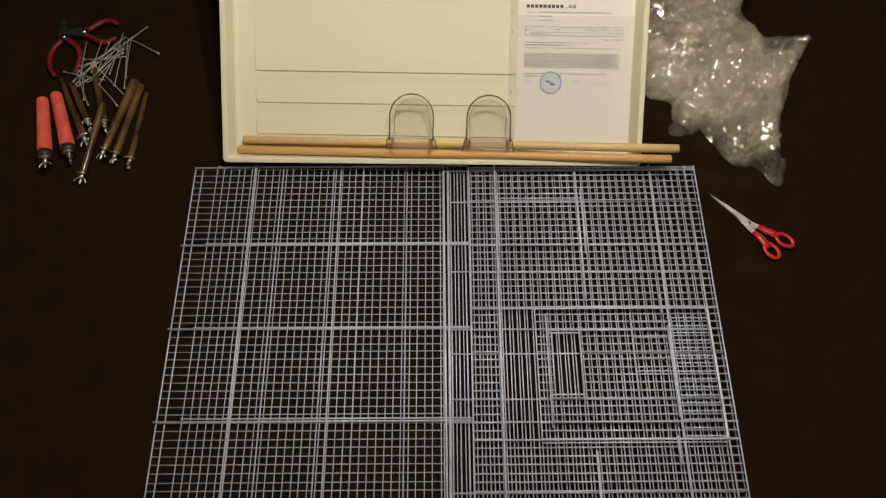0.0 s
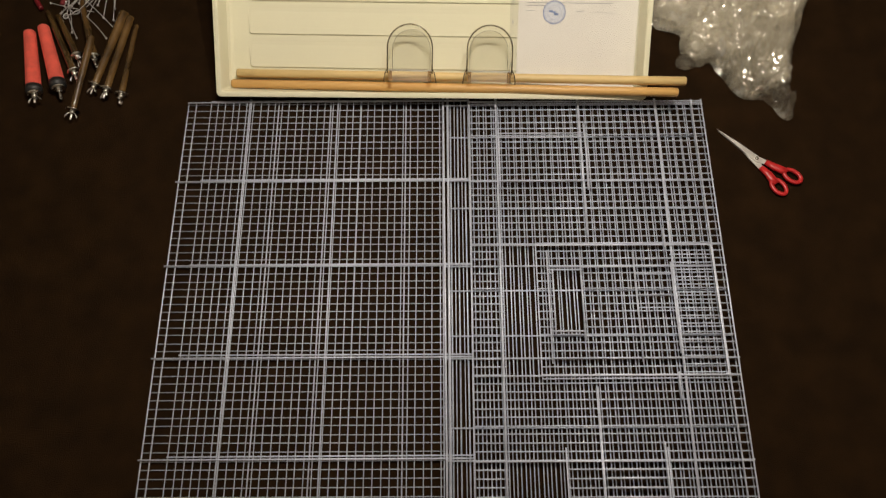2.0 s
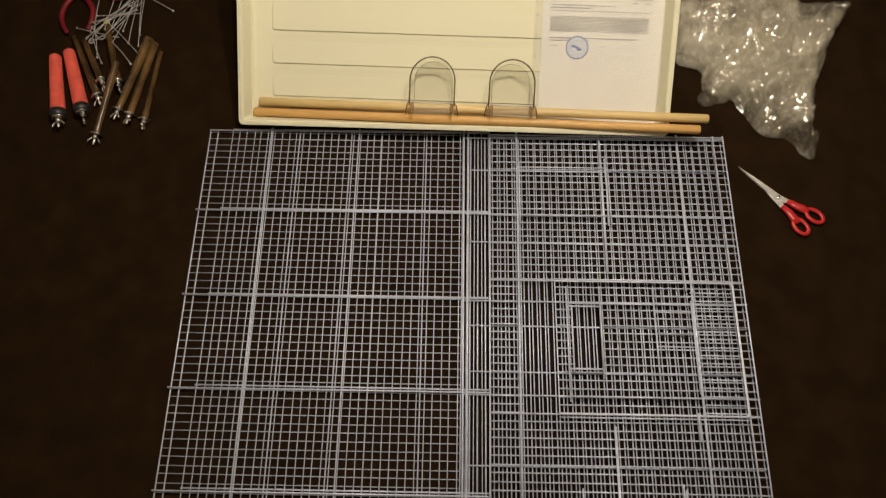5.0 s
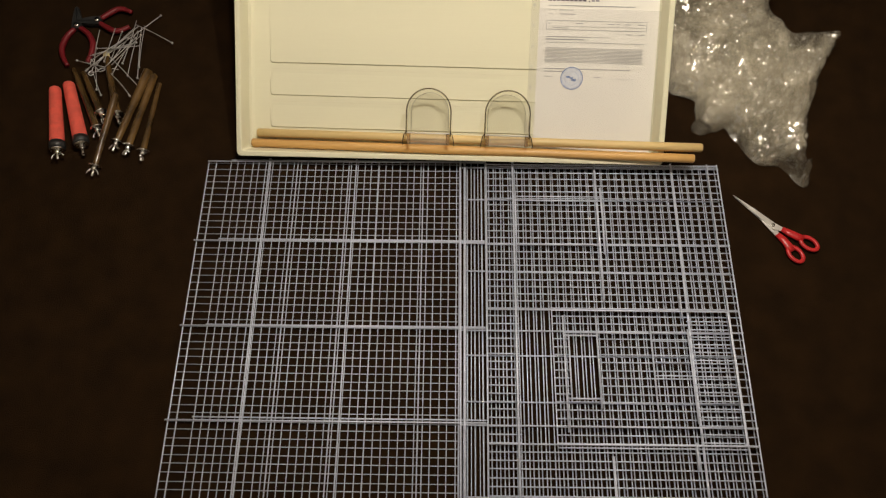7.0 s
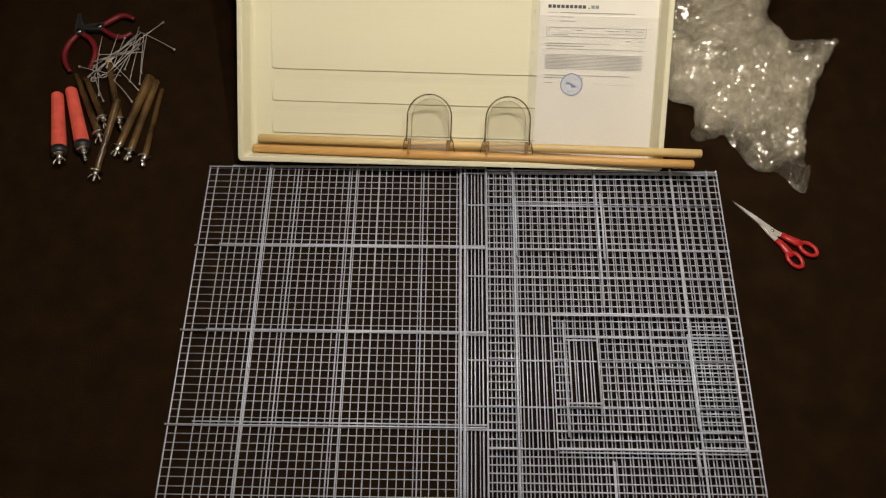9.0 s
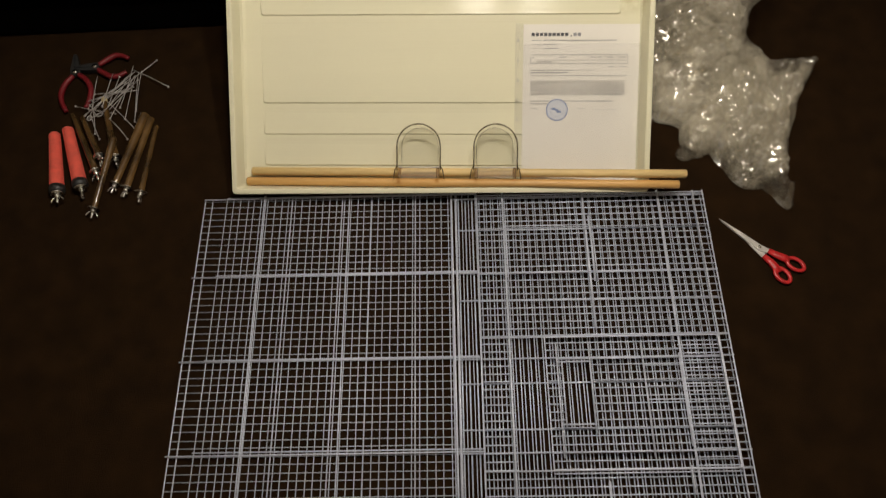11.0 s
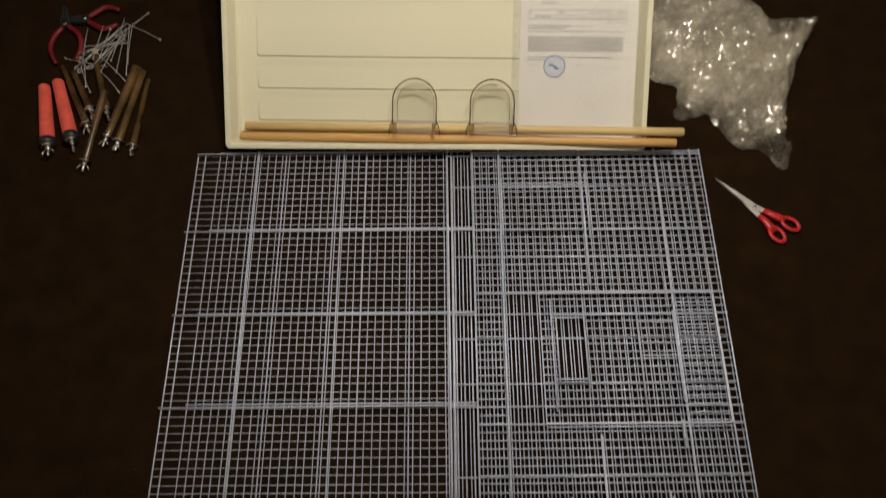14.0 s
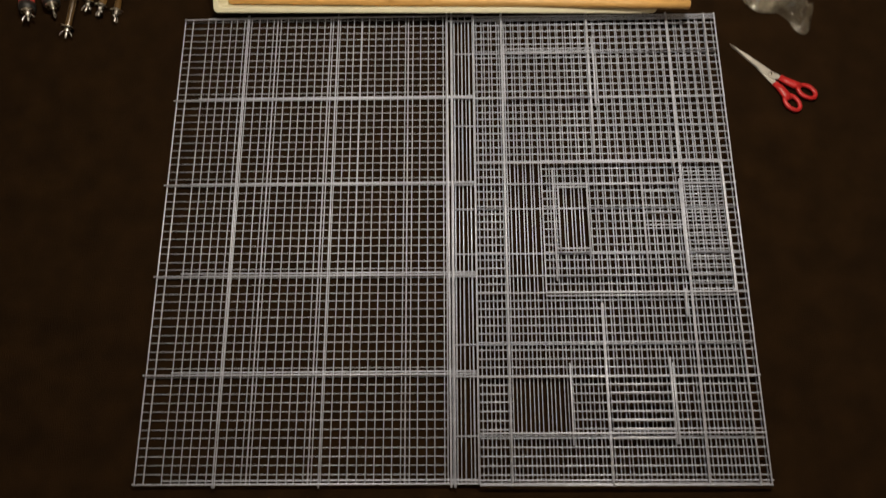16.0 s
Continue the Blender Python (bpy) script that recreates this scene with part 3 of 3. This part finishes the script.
    for du, dv, w, h in ((-0.006, 0.002, 0.007, 0.004), (0.0035, -0.003, 0.008, 0.004), (-0.0005, 0.0005, 0.006, 0.003)):
        part("stamp_mark", box(bmesh.new(), cu + du - w / 2, cv + dv - h / 2, zt + 0.0002, cu + du + w / 2, cv + dv + h / 2, zt + 0.0003), STAMP, page)
    # clear sleeve with a punched strip
    film = bmesh.new()
    loft(film, [[(x, y, zz) for x, y in round_rect(0.5190, 0.003, 0.7262, 0.2665, 0.002)] for zz in (zt + 0.0008, zt + 0.00095)])
    loft(film, [[(x, y, zz) for x, y in round_rect(0.5055, 0.003, 0.5190, 0.301, 0.002)] for zz in (zt + 0.0008, zt + 0.00095)])
    sleeve = part("clear_sleeve", film, SLEEVE, None)
    sleeve.matrix_basis = TILTED
    tagged(sleeve, "clear plastic punched document sleeve over the invoice", "document sleeve")
    for i in range(8):
        hole = bmesh.new()
        v = 0.030 + i * 0.0345
        tube(hole, [(0.5105 + 0.0012 * math.cos(w), v + 0.0022 * math.sin(w), zt + 0.0012) for w in (2 * math.pi * k / 12 for k in range(12))], 0.0004, 4, True)
        part("punched_hole", hole, INK, sleeve)


invoice()


def arch(w, v0, v1, z, seg=16):
    """An upright U outline, closed along its flat lower side."""
    r = w / 2
    pts = [(-r, v0, z)] + [(r * math.cos(math.pi - math.pi * i / seg), v1 - r + r * math.sin(math.pi * i / seg), z) for i in range(seg + 1)] + [(r, v0, z)]
    return pts[::-1]


def feeder(u):
    """A clear bird feeder cup lying on its back: an arched shell with a rim, a flat floor and a hooked lip."""
    f = thing("bird_feeder", TILTED @ Matrix.Translation((u, 0.0026, 0)), "clear plastic arched bird feeder cup leaning on the dowels", "bird feeder", "feeders in the tray")
    zb = -TD + 0.0048
    bm = bmesh.new()
    rings = [arch(0.0668, 0.050, 0.117, zb), arch(0.0690, 0.049, 0.1185, zb + 0.003), arch(0.0752, 0.044, 0.1205, 0.0105),
             arch(0.0720, 0.046, 0.1188, 0.0105), arch(0.0660, 0.0508, 0.1170, zb + 0.0035), arch(0.0640, 0.0515, 0.1155, zb + 0.0018)]
    loft(bm, rings)
    part("cup", bm, ACRYL, f, smooth=False)
    part("rim", tube(bmesh.new(), [p for p in arch(0.0760, 0.041, 0.1215, 0.0110)], 0.0012, 8), ACRYL_EDGE, f, "darker edge of the clear cup", True)
    part("inner_rim", tube(bmesh.new(), [p for p in arch(0.0655, 0.052, 0.1165, zb + 0.003)], 0.0003, 6), ACRYL_EDGE, f, "", True)
    part("lip", box(bmesh.new(), -0.036, 0.027, 0.0095, 0.036, 0.0465, 0.0112, 0.0006, 1), LIP, f)
    # edge of the lip, its bright glint painted in white
    part("lip_edge", tube(bmesh.new(), [(-0.037, 0.0465, 0.0116), (0.037, 0.0465, 0.0116)], 0.0010, 6), LIP_GLINT, f, "", True)
    for s in (-1, 1):
        part("foot", box(bmesh.new(), s * 0.0335 - 0.003, 0.0275, 0.0085, s * 0.0335 + 0.003, 0.0455, 0.0116, 0.0008, 1), ACRYL_FOOT, f)
        part("hook", tube(bmesh.new(), eased([(s * 0.0375, 0.049, 0.0105), (s * 0.0415, 0.043, 0.0105), (s * 0.0440, 0.031, 0.0100), (s * 0.0445, 0.026, 0.0020)], 4), 0.0009, 6), ACRYL_EDGE, f, "", True)


feeder(0.3363)
feeder(0.4712)


# ---------------------------------------------------------------- perches with wing nuts
def perch(x0, y0, x1, y1, r0, r1, material, label, z0=None, z1=None, cap=True, spin=20.0, group="perches with wing nuts", raw_tip=False):
    """From the free end (x0, y0) to the nut end (x1, y1), lying on its side."""
    z0 = r0 + 0.001 if z0 is None else z0
    z1 = r1 + 0.003 if z1 is None else z1
    p, q = Vector((x0, y0, z0)), Vector((x1, y1, z1))
    length = (q - p).length
    m = Matrix.Translation(p) @ (q - p).to_track_quat("Z", "Y").to_matrix().to_4x4() @ pose(0, 0, 0, 0, 0, spin)
    t = thing("perch", m, label, "perch", group)
    k = 10
    prof = [(0.001, 0), (r0 * 0.75, 0), (r0 * 0.96, 0.0025)] + [(r0 + (r1 - r0) * i / k, 0.004 + (length - 0.006) * i / k) for i in range(k + 1)] + [(r1 * 0.9, length), (0.001, length)]
    part("rod", lathe(bmesh.new(), prof, 20), material, t, smooth=True)
    if raw_tip:
        part("raw_tip", lathe(bmesh.new(), [(0.001, -0.006), (r0 * 0.8, -0.005), (r0 * 1.05, -0.001), (r0 * 1.05, 0.008), (0.001, 0.008)], 16), WOOD_PALE, t, "pale unvarnished tip", True)
    e = length
    if cap:
        part("end_cap", lathe(bmesh.new(), [(0.001, e - 0.006), (r1 * 1.05, e - 0.006), (r1 * 1.08, e + 0.004), (r1 * 0.8, e + 0.009), (0.001, e + 0.009)]), BLACK, t, "black plastic end cap", True)
        e += 0.009
    part("washer", lathe(bmesh.new(), [(0.001, e), (0.0115, e), (0.0115, e + 0.0014), (0.001, e + 0.0014)], 24), STEEL, t, "bright zinc washer", True)
    part("bolt", lathe(bmesh.new(), [(0.001, e), (0.0026, e), (0.0026, e + 0.020), (0.0018, e + 0.021), (0.001, e + 0.021)], 10), STEEL, t, smooth=True)
    nut = part("wing_nut", lathe(bmesh.new(), [(0.001, e + 0.0025), (0.0055, e + 0.0025), (0.0042, e + 0.0095), (0.001, e + 0.0095)], 14), STEEL, t, "bright zinc wing nut", True)
    for s in (-1, 1):
        wing = tube(bmesh.new(), [(s * 0.003, 0, e + 0.006), (s * 0.0075, 0, e + 0.010), (s * 0.0105, 0, e + 0.0145), (s * 0.0112, 0, e + 0.0175)], [0.0016, 0.0030, 0.0034, 0.0016], 8, False, 0.45)
        part("wing", wing, STEEL, nut, smooth=True)


CORAL_LABEL = "coral red sandpaper-covered perch with black cap, on the carpet"
BROWN_LABEL = "brown varnished tapered wooden perch with zinc wing nut"
perch(-0.309, 0.152, -0.274, 0.026, 0.0105, 0.0130, CORAL, CORAL_LABEL, spin=10)
perch(-0.286, 0.163, -0.234, 0.037, 0.0105, 0.0130, CORAL, CORAL_LABEL, spin=70)
perch(-0.288, 0.202, -0.214, 0.067, 0.0048, 0.0070, BROWN, BROWN_LABEL, cap=False, spin=15)
perch(-0.267, 0.193, -0.213, 0.100, 0.0052, 0.0072, BROWN, BROWN_LABEL, cap=False, spin=60)
perch(-0.229, 0.231, -0.181, 0.096, 0.0055, 0.0078, BROWN, BROWN_LABEL + " and pale tip", 0.010, 0.013, cap=False, spin=80, raw_tip=True)
perch(-0.182, 0.128, -0.200, -0.012, 0.0068, 0.0052, BROWN, BROWN_LABEL, 0.030, 0.012, cap=False, spin=0)
perch(-0.141, 0.196, -0.172, 0.040, 0.0092, 0.0060, BROWN, BROWN_LABEL, cap=False, spin=25)
perch(-0.129, 0.187, -0.149, 0.031, 0.0072, 0.0062, BROWN, BROWN_LABEL, cap=False, spin=40)
perch(-0.117, 0.170, -0.121, 0.020, 0.0046, 0.0060, BROWN, BROWN_LABEL, cap=False, spin=75)


# ---------------------------------------------------------------- pile of pins
def pin(x0, y0, x1, y1, z0, z1):
    p, q = Vector((x0, y0, z0)), Vector((x1, y1, z1))
    length = (q - p).length
    t = thing("wire_pin", Matrix.Translation(p) @ (q - p).to_track_quat("X", "Z").to_matrix().to_4x4(), "thin grey wire pin with rounded head in a loose pile", "pin", "loose pile of wire pins")
    bow = RNG.uniform(-0.0015, 0.0015)
    part("shaft", tube(bmesh.new(), [(length * i / 4, bow * math.sin(math.pi * i / 4), 0) for i in range(5)], 0.0008, 6), PIN, t, smooth=True)
    head = bmesh.new()
    bmesh.ops.create_uvsphere(head, u_segments=8, v_segments=6, radius=0.0022, matrix=Matrix.Translation((length, 0, 0)))
    part("head", head, PIN, t, smooth=True)


for row in ((-0.257, 0.200, -0.141, 0.327), (-0.187, 0.305, -0.106, 0.258), (-0.256, 0.283, -0.250, 0.212), (-0.250, 0.285, -0.246, 0.205),
            (-0.236, 0.241, -0.157, 0.162), (-0.205, 0.180, -0.162, 0.132), (-0.176, 0.284, -0.206, 0.182), (-0.164, 0.296, -0.156, 0.196),
            (-0.172, 0.296, -0.158, 0.176), (-0.178, 0.290, -0.181, 0.186), (-0.252, 0.222, -0.233, 0.153), (-0.250, 0.196, -0.220, 0.138),
            (-0.200, 0.198, -0.281, 0.215), (-0.180, 0.300, -0.262, 0.196)):
    h = RNG.uniform(0.004, 0.016)
    pin(*row, h, h + RNG.uniform(-0.003, 0.006))
for i in range(12):
    s = RNG.random()
    fan = radians(RNG.gauss(55, 20))
    cx, cy = -0.222 + 0.040 * s + RNG.gauss(0, 0.008), 0.232 + 0.034 * s + RNG.gauss(0, 0.008)
    ln = RNG.uniform(0.04, 0.055)
    sg = RNG.choice((-1, 1))
    h = RNG.uniform(0.005, 0.022)
    pin(cx - sg * ln * math.cos(fan), cy - sg * ln * math.sin(fan), cx + sg * ln * math.cos(fan), cy + sg * ln * math.sin(fan), h, h + RNG.uniform(-0.003, 0.004))


def wire_ring(x, y, z, r, tilt, turn):
    t = thing("wire_ring", pose(x, y, z, tilt, 0, turn), "small bent wire ring among the loose wire pins", "wire ring", "small wire rings")
    part("loop", tube(bmesh.new(), [(r * math.cos(w), r * 0.8 * math.sin(w), 0) for w in (2 * math.pi * i / 20 for i in range(20))], 0.0011, 7, True), PIN, t, smooth=True)
    part("shank", tube(bmesh.new(), [(r, 0, 0), (r + 0.006, 0.002, 0.0005), (r + 0.016, 0.001, 0)], 0.0010, 7), PIN, t, smooth=True)


wire_ring(-0.232, 0.197, 0.0085, 0.0062, 18, 200)
wire_ring(-0.252, 0.191, 0.006, 0.0050, 14, 75)
wire_ring(-0.255, 0.214, 0.006, 0.0050, 20, 310)


# ---------------------------------------------------------------- pliers
def pliers(m, label, spread, reach=1.0):
    t = thing("pliers", m, label, "pliers", "hand tools")
    for s in (-1, 1):
        pts = [(s * 0.006, -0.006, 0), (s * 0.016 * spread, -0.022, 0), (s * 0.023 * spread, -0.022 - 0.023 * reach, 0), (s * 0.022 * spread, -0.022 - 0.046 * reach, 0), (s * 0.015 * spread, -0.022 - 0.070 * reach, 0)]
        part("handle", tube(bmesh.new(), eased(pts, 6), [0.0042 + 0.0014 * math.sin(math.pi * min(1.0, 0.15 + i / 26)) for i in range(25)], 12), RED_DARK, t, "red rubber-dipped handle", True)
        jaw = loft(bmesh.new(), [[(s * 0.0005, -0.008, z), (s * 0.010, -0.008, z), (s * 0.009, 0.012, z), (s * 0.0035, 0.044, z), (s * 0.0005, 0.046, z)] for z in (-0.004, 0.004)])
        part("jaw", jaw, BLACK, t, "dark steel jaw")
    part("pivot", lathe(bmesh.new(), [(0.001, 0.0042), (0.005, 0.0042), (0.0045, 0.0062), (0.001, 0.0065)], 16), STEEL, t, smooth=True)


pliers(pose(-0.300, 0.300, 0.0085, 0, 0, 12), "red-handled pliers with dark jaws lying open on the carpet", 1.25)
pliers(pose(-0.262, 0.312, 0.0095, 0, 0, 94), "red-handled pliers with dark jaws under loose wire pins", 1.15, 0.6)


# ---------------------------------------------------------------- scissors
def scissors():
    t = thing("scissors", pose(0.9245, -0.0565, 0.002, 0, 0, -44.2), "small steel scissors with red plastic handles, closed, on the carpet", "scissors")

    def blade(points, z0, z1, name, label=""):
        part(name, loft(bmesh.new(), [[(x, y, z0) for x, y in points], [(x, y, z1) for x, y in points]]), BLADE, t, label)

    blade([(0, 0.0005), (0.030, -0.0015), (0.060, -0.0040), (0.088, -0.0045), (0.104, 0.004), (0.104, 0.011), (0.085, 0.0065), (0.040, 0.0042)], 0.0022, 0.0038, "blade", "bright steel upper blade")
    blade([(0.004, 0.0), (0.060, -0.004), (0.080, -0.0085), (0.104, -0.0125), (0.104, -0.005), (0.085, 0.003), (0.04, 0.002)], 0.0004, 0.0020, "blade")
    part("pivot", lathe(bmesh.new(), [(0.001, 0.0038), (0.0032, 0.0038), (0.0028, 0.0050), (0.001, 0.0052)], 14), STEEL, t, smooth=True).location = (0.083, 0.001, 0)
    for s, cx, cy, turn, z in ((1, 0.146, 0.0145, 6, 0.0045), (-1, 0.141, -0.0175, -12, 0.0038)):
        w = radians(turn)
        ring = [(cx + 0.0150 * math.cos(a) * math.cos(w) - 0.0098 * math.sin(a) * math.sin(w), cy + 0.0150 * math.cos(a) * math.sin(w) + 0.0098 * math.sin(a) * math.cos(w), z)
                for a in (2 * math.pi * i / 28 for i in range(28))]
        handle = part("handle", tube(bmesh.new(), ring, 0.0037, 10, True, 0.8), RED, t, "red plastic finger loop", True)
        stem = tube(bmesh.new(), [(0.098, s * 0.0068 - 0.001, z - 0.001), (0.112, s * 0.0085 - 0.001, z), (0.124, cy * 0.75, z), (0.134, cy * 0.98, z)], [0.0050, 0.0064, 0.0074, 0.0062], 12, False, 0.6)
        part("stem", stem, RED, handle, smooth=True)


scissors()


# ---------------------------------------------------------------- crumpled bag
def packing_bag():
    """Crumpled film over the carpet and up against the sofa: several thin layers, more of them in the middle than in the loose flaps."""
    core = ((0.925, 0.205, 0.125, 0.075, 0.085, 0), (0.965, 0.255, 0.110, 0.085, 0.075, 0), (0.990, 0.115, 0.074, 0.085, 0.075, 20),
            (0.908, 0.110, 0.030, 0.040, 0.030, 0), (0.842, 0.275, 0.055, 0.075, 0.050, 0), (0.905, 0.350, 0.115, 0.075, 0.045, 0), (1.050, 0.140, 0.044, 0.080, 0.040, -12), (1.022, 0.076, 0.048, 0.066, 0.045, 10), (0.997, 0.050, 0.046, 0.050, 0.040, 0), (1.085, 0.200, 0.035, 0.035, 0.020, 0))
    flaps = ((1.028, 0.038, 0.030, 0.056, 0.040, 20), (1.046, -0.008, 0.017, 0.034, 0.018, 14), (0.886, 0.080, 0.018, 0.016, 0.016, 0),
             (1.062, 0.225, 0.060, 0.062, 0.040, 10), (1.098, 0.245, 0.050, 0.046, 0.025, 25), (1.126, 0.266, 0.032, 0.022, 0.016, 28), (1.148, 0.280, 0.014, 0.010, 0.008, 30))
    upper = ((0.925, 0.450, 0.130, 0.105, 0.055, 0), (0.960, 0.560, 0.115, 0.090, 0.055, 0))
    whole = core + flaps + upper

    def field(lobes, x, s):
        total, height = 0.0, 0.0
        for cx, cs, rx, rs, h, turn in lobes:
            w = radians(turn)
            dx, ds = x - cx, s - cs
            a, b2 = (dx * math.cos(w) + ds * math.sin(w)) / rx, (-dx * math.sin(w) + ds * math.cos(w)) / rs
            f = max(0.0, 1.25 - (a * a + b2 * b2))
            total += f * f
            height += f * f * h
        return total, (height / total if total > 0 else 0.0)

    def support(s):
        """Where the film rests: the carpet, then a slope up to the sofa's seat, then the seat."""
        if s < 0.24:
            return s, 0.002, 0.0, 1.0
        if s < 0.53:
            k = s - 0.24
            return 0.24 + k * 0.60, 0.002 + k * 0.80, -0.75, 0.66
        return 0.414 + (s - 0.53), 0.247, 0.0, 1.0

    def folds(count, tilt, seed):
        """Sites of flat facets, each with its own slope: where two meet the film has a sharp crease."""
        r = np.random.RandomState(seed)
        site = np.stack([r.uniform(0.78, 1.2, count), r.uniform(-0.08, 0.66, count)], 1)
        return site, r.normal(0, tilt, (count, 2)), r.uniform(-0.002, 0.002, count)

    def facet(sites, x, s):
        site, slope, rise = sites
        d = np.array((x, s)) - site
        near = np.argpartition((d * d).sum(1), 4)[:4]
        return float(np.max(rise[near] + (slope[near] * d[near]).sum(1)))

    def level(lobes, inset, cut, x, s, seed):
        ragged = 0.08 * noise.noise(Vector((x * 24, s * 24, 3 + seed))) + 0.05 * noise.noise(Vector((x * 60, s * 60, 8 + seed)))
        out = min(field(lobes, x, s)[0] + ragged - inset, (x - 0.8105 - 0.003 * noise.noise(Vector((0, s * 30, 1)))) * 12)
        if cut:
            px, ps, way = cut
            w = radians(way)
            wave = 0.012 * noise.noise(Vector((x * 14, s * 14, seed)))
            out = min(out, ((x - px) * math.cos(w) + (s - ps) * math.sin(w) + wave) * 12)
        return out

    step, x_start, s_start = 0.0036, 0.79, -0.06
    nx, ns = 118, 192
    bag = thing("packing_bag", pose(0, 0, 0), "crumpled clear plastic packing bag on the carpet against the sofa", "plastic bag")
    # lobes, inset, cut along a line (point, direction of the kept side), share of the full height, lift, seed
    layers = ((whole, 0.13, None, 0.10, 0.0008, 0), (whole, 0.13, None, 1.0, 0.0040, 1), (core, 0.24, None, 0.80, 0.0030, 2),
              (core, 0.16, (0.955, 0.262, -55), 0.55, 0.0022, 3), (core, 0.30, (1.025, 0.20, 200), 0.32, 0.0014, 4), (core, 0.42, (0.93, 0.16, 80), 0.68, 0.0026, 5))
    for lobes, inset, cut, share, lift, seed in layers:
        crease = folds(170, 0.34, 3 + seed)
        fine = folds(1700, 0.50, 23 + seed)
        jig = random.Random(11 + seed)
        bm = bmesh.new()
        inside = {(i, j) for i in range(nx) for j in range(ns) if level(lobes, inset, cut, x_start + i * step, s_start + j * step, seed) > 0}
        grid = {}
        for i, j in sorted(inside):
            x, s = x_start + i * step, s_start + j * step
            if not all(k in inside for k in ((i + a, j + c2) for a in (-1, 0, 1) for c2 in (-1, 0, 1))):
                for _ in range(3):      # the border settles on the outline
                    v0 = level(lobes, inset, cut, x, s, seed)
                    gx = (level(lobes, inset, cut, x + 0.0005, s, seed) - v0) / 0.0005
                    gs = (level(lobes, inset, cut, x, s + 0.0005, seed) - v0) / 0.0005
                    k = min(v0 / (gx * gx + gs * gs + 1e-6), 0.0018 / math.sqrt(gx * gx + gs * gs + 1e-6))
                    x, s = x - gx * k, s - gs * k
            else:
                x, s = x + jig.uniform(-0.25, 0.25) * step, s + jig.uniform(-0.25, 0.25) * step
            f, h = field(whole, x, s)
            lev = max(f - 0.13, 0.0)
            swell = min(1.0, lev / 0.9) ** 0.5
            y, z, ny, nz = support(s)
            broad = 0.8 + 0.35 * noise.noise(Vector((x * 8, s * 8, 4))) + 0.12 * noise.noise(Vector((x * 19, s * 19, 7)))
            give = min(1.0, lev / 0.35)
            q = max(share * h * swell * broad * 0.85 + give * (0.3 + 0.7 * share) * (1.0 * facet(crease, x, s) + 0.66 * facet(fine, x, s)), 0.0) + lift
            grid[i, j] = bm.verts.new((x, y + ny * q * 0.6, z + nz * q))
        for i, j in sorted(grid):
            if all(k in grid for k in ((i + 1, j), (i, j + 1), (i + 1, j + 1))):
                p, q, r, t = (grid[k] for k in ((i, j), (i + 1, j), (i + 1, j + 1), (i, j + 1)))
                if jig.random() < 0.5:
                    bm.faces.new((p, q, r)), bm.faces.new((p, r, t))
                else:
                    bm.faces.new((p, q, t)), bm.faces.new((q, r, t))
        bmesh.ops.delete(bm, geom=[v for v in bm.verts if not v.link_faces], context="VERTS")
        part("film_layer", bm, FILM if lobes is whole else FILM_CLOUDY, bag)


packing_bag()
